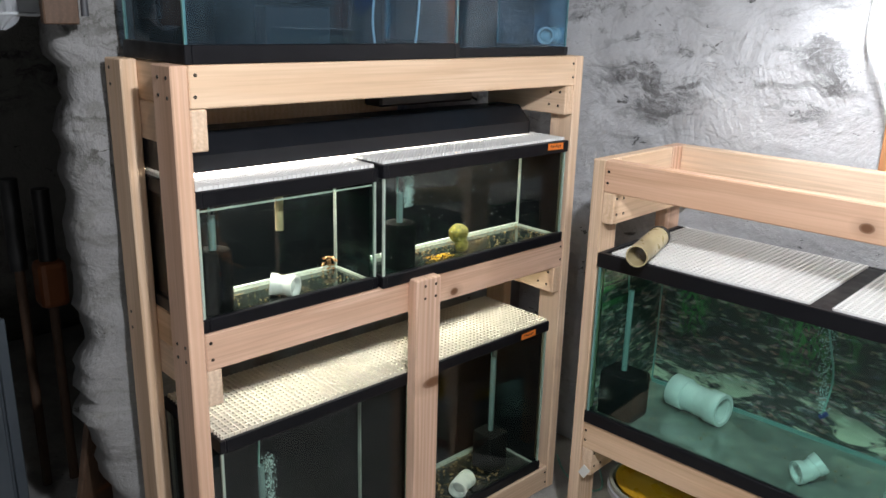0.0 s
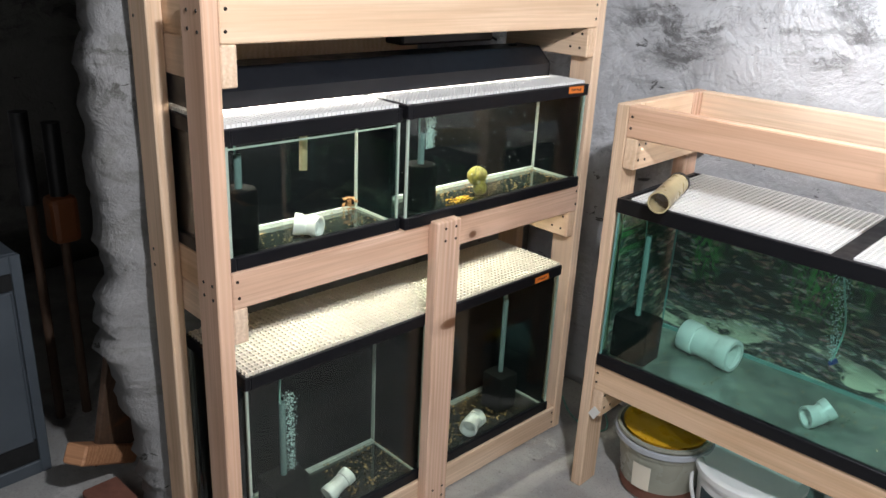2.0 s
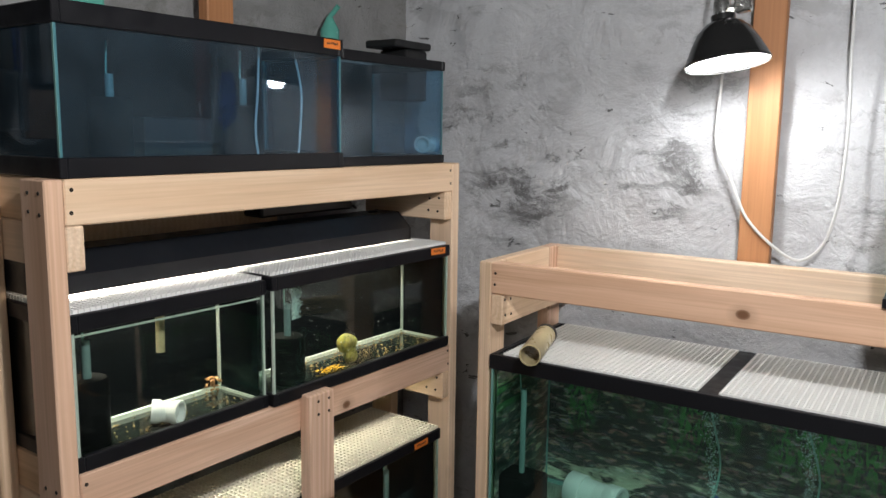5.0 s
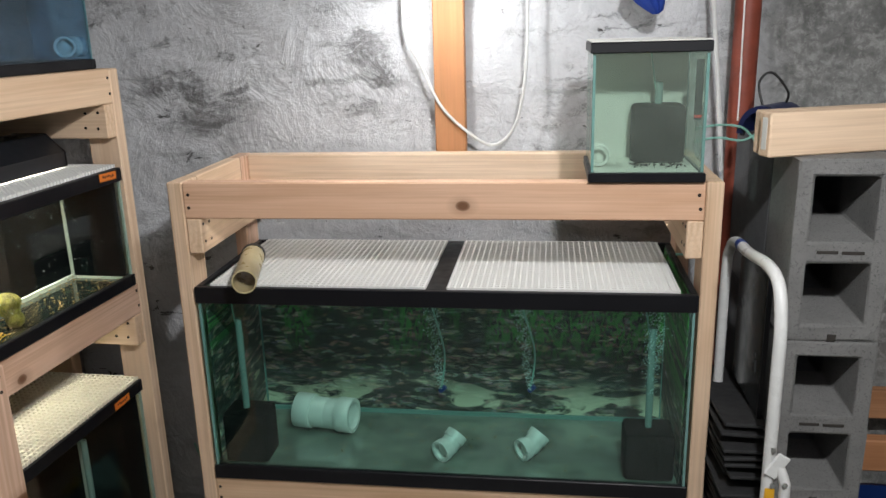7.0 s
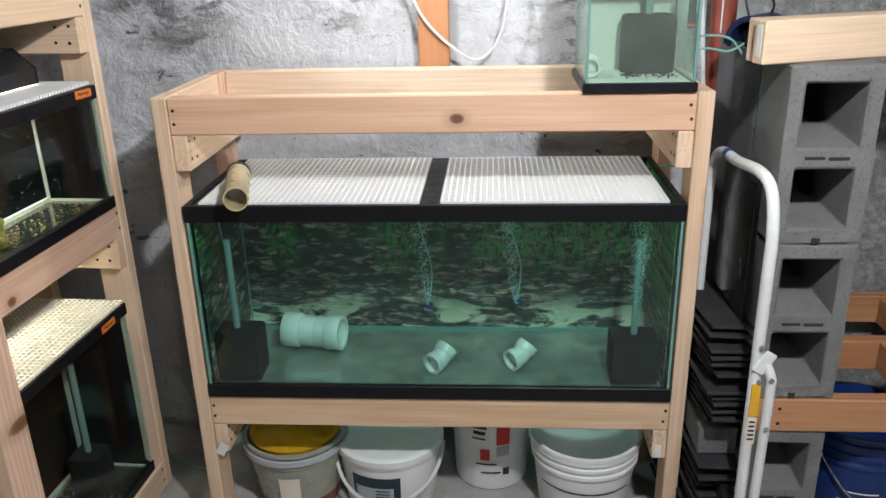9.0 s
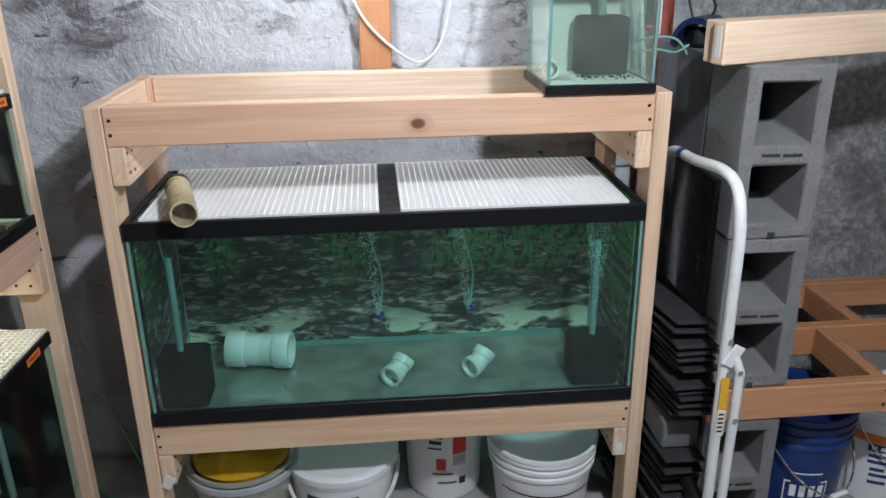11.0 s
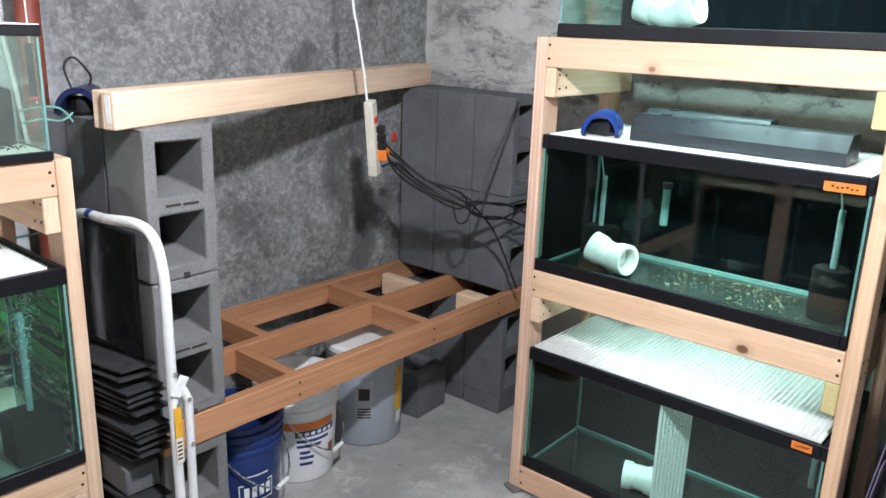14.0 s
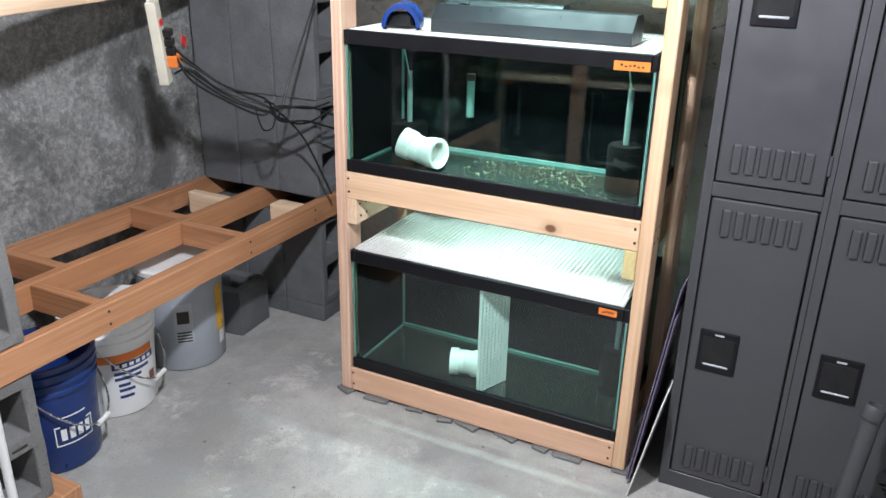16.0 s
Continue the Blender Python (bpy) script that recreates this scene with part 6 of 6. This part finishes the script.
def net_sheet(y0, y1, z0, z1, taper, fold):
    """A hanging square of netting with two folds that meet in a V."""
    bm, rows = bmesh.new(), []
    for j in range(13):
        f = j / 12
        row = []
        for i in range(17):
            u = i / 8 - 1
            pull = 1 - taper * f * f
            crease = fold * max(0.0, 1 - abs(abs(u) - (0.75 - 0.65 * f)) * 5)
            row.append(bm.verts.new((-0.86 + crease + 0.004 * math.sin(5 * u + 4 * f), (y0 + y1) / 2 + (y1 - y0) / 2 * u * pull, z1 + (z0 - z1) * f + 0.004 * math.sin(3 * u) * (1 - f))))
        rows.append(row)
    for a, b in zip(rows, rows[1:]):
        for i in range(16):
            bm.faces.new((a[i], a[i + 1], b[i + 1], b[i]))
    bmesh.ops.solidify(bm, geom=bm.faces[:], thickness=0.004)
    return bm


part("cloth", net_sheet(-1.286, -1.128, 1.612, 1.742, 0.0, 0.016), "cloth_white", ob, smooth=True)
part("pouch", net_sheet(-1.270, -1.175, 1.572, 1.613, 0.75, 0.006), "cloth_white", ob, "sagging foot of the net", smooth=True)
cable("rim", [(-0.858, -1.287, 1.742), (-0.856, -1.207, 1.744), (-0.858, -1.127, 1.740), (-0.858, -1.127, 1.675), (-0.858, -1.128, 1.612), (-0.856, -1.207, 1.610), (-0.858, -1.287, 1.612), (-0.858, -1.287, 1.675), (-0.858, -1.287, 1.742)], 0.0045, "cloth_white", ob, "rolled white hem")
cable("cord", [(-0.86, -1.206, 1.742), (-0.86, -1.204, 2.0), (-0.86, -1.20, 2.29)], 0.005, "blue_cloth", ob, "blue cord")
ob = thing("fuse_box", (-0.668, -1.145, 1.758), "grey steel switch box with conduit on a stained board", "switch box")
part("board", slab((-0.678, -1.200, 1.590), (-0.655, -1.125, 1.722), 0.003), "board_dark", ob, "rust-stained wooden board")
part("box", slab((-0.665, -1.215, 1.708), (-0.610, -1.143, 1.86), 0.006), "cabinet", ob)
part("conduit", rod((-0.638, -1.12, 1.608), (-0.638, -1.12, 2.29), 0.008), "locker", ob, smooth=True)
part("conduit", rod((-0.638, -1.16, 1.798), (-0.638, -1.16, 2.29), 0.010), "locker", ob, smooth=True)
ob = part("floor_pipe", rod((-1.36, -1.29, 0), (-1.36, -1.29, 2.29), 0.022, sides=18), "black_matte", smooth=True)
tagged(ob, "dark upright iron pipe in the store room", "pipe")
for k, (x, y, h, mat) in enumerate(((-1.52, -1.05, 1.10, "cable_black"), (-1.50, -0.965, 1.06, "cable_black"), (-1.75, -1.2, 1.0, "gap_shade_and_black"))):
    ob = thing("tool_handle", (x, y, 0), "long-handled garden tool leaning in the dark", "tool", "garden tools")
    part("grip", rod((x, y, h - 0.3), (x, y, h), 0.028), mat, ob, smooth=True)
    part("shaft", rod((x, y, 0), (x, y, h - 0.3), 0.016), "board_dark", ob, smooth=True)
    if k == 1:
        part("guard", slab((x - 0.045, y - 0.045, 0.66), (x + 0.045, y + 0.045, 0.82), 0.02, segments=2), "guard_orange", ob, "orange plastic guard")
ob = cable("loose_cable", [(-1.3, -1.32, 1.3), (-1.26, -1.28, 1.2), (-1.24, -1.26, 1.05), (-1.26, -1.28, 0.92), (-1.32, -1.34, 0.86), (-1.4, -1.4, 0.85)], 0.008, "cable_white")
tagged(ob, "white cable hanging in a loop", "cable")

# ---- above and behind the upper left tanks ----
ob = thing("hang_on_filter", (-0.56, 0.32, 1.72), "black plastic hang-on filter box at the tank's end", "filter")
part("box", slab((-0.603, 0.2074, 1.716), (-0.483, 0.3167, 1.881), 0.01, segments=2), "black_matte", ob)
part("lid", slab((-0.608, 0.1439, 1.882), (-0.478, 0.3307, 1.906), 0.006, segments=2), "black_matte", ob)
ob = thing("hanging_bottle", (-0.64, 0.05, 1.9), "green plastic bottle hanging on the wall", "bottle")
part("bottle", lathe([(0.001, -0.06), (0.028, -0.058), (0.030, 0.02), (0.014, 0.05), (0.010, 0.06), (0.001, 0.06)], (-0.635, 0.05, 1.91), 20), "bottle_green", ob, smooth=True)
part("nozzle", rod((-0.635, 0.05, 1.97), (-0.60, 0.05, 2.0), 0.008), "bottle_green", ob)
ob = part("plastic_tub", slab((-0.64, -0.91, 1.842), (-0.56, -0.79, 1.94), 0.008, segments=2), "bottle_green")
tagged(ob, "green plastic tub resting on the tank's rim", "tub")
ob = cable("hood_cord", [(-0.563, 0.0505, 1.372), (-0.583, 0.0131, 1.402), (-0.603, 0.0505, 1.452), (-0.613, -0.0242, 1.466), (-0.623, -0.0803, 1.516)], 0.004, "cable_black")
tagged(ob, "black cord behind the light hood", "cord")
ob = part("back_board", slab((-0.638, -1.042, 1.312), (-0.623, -0.2297, 1.442), 0.002), "pine", None)
tagged(ob, "pale board behind the light hood", "board")
ob = part("ballast_box", slab((-0.623, -0.3605, 1.373), (-0.543, 0.0131, 1.41), 0.006), "hood")
tagged(ob, "black ballast box on the light hood", "ballast")
cable("white_cord", [(-0.383, -0.5006, 1.816), (-0.378, -0.5099, 1.716), (-0.373, -0.5239, 1.616), (-0.368, -0.5193, 1.546)], 0.003, "cable_white", top_a, "white cord in the water")
part("inner_box", slab((-0.483, -0.8088, 1.551), (-0.403, -0.6313, 1.641), 0.003), "hood", top_a, "dark plastic box on the tank floor")
cable("white_cord", [(-0.383, -0.3792, 1.796), (-0.378, -0.3651, 1.716), (-0.373, -0.3745, 1.616), (-0.368, -0.3885, 1.546)], 0.003, "cable_white", top_a, "white cord in the water")

# ---- the left rack stands slightly askew, with all that it carries ----
ASKEW = pose(-0.301, -0.4185, 0, 0, 0, -2.8) @ pose(0.301, 0.4185, 0)
carried = ("timber_tank_rack", "aquarium", "egg_crate_sheet", "light_hood", "pipe_elbow", "sponge_filter", "tank_heater", "skull_ornament", "gravel", "specks", "air_bubbles", "hang_on_filter", "hood_cord", "back_board", "ballast_box", "plastic_tub")
bpy.context.view_layer.update()
for ob in list(scene.objects):
    if ob.parent is None and ob.name.split(".")[0] in carried:
        at = ob.matrix_world.translation if ob.type == "EMPTY" else ob.matrix_world @ (sum((Vector(c) for c in ob.bound_box), Vector()) / 8)
        if at.x < -0.2:
            ob.matrix_world = ASKEW @ ob.matrix_world
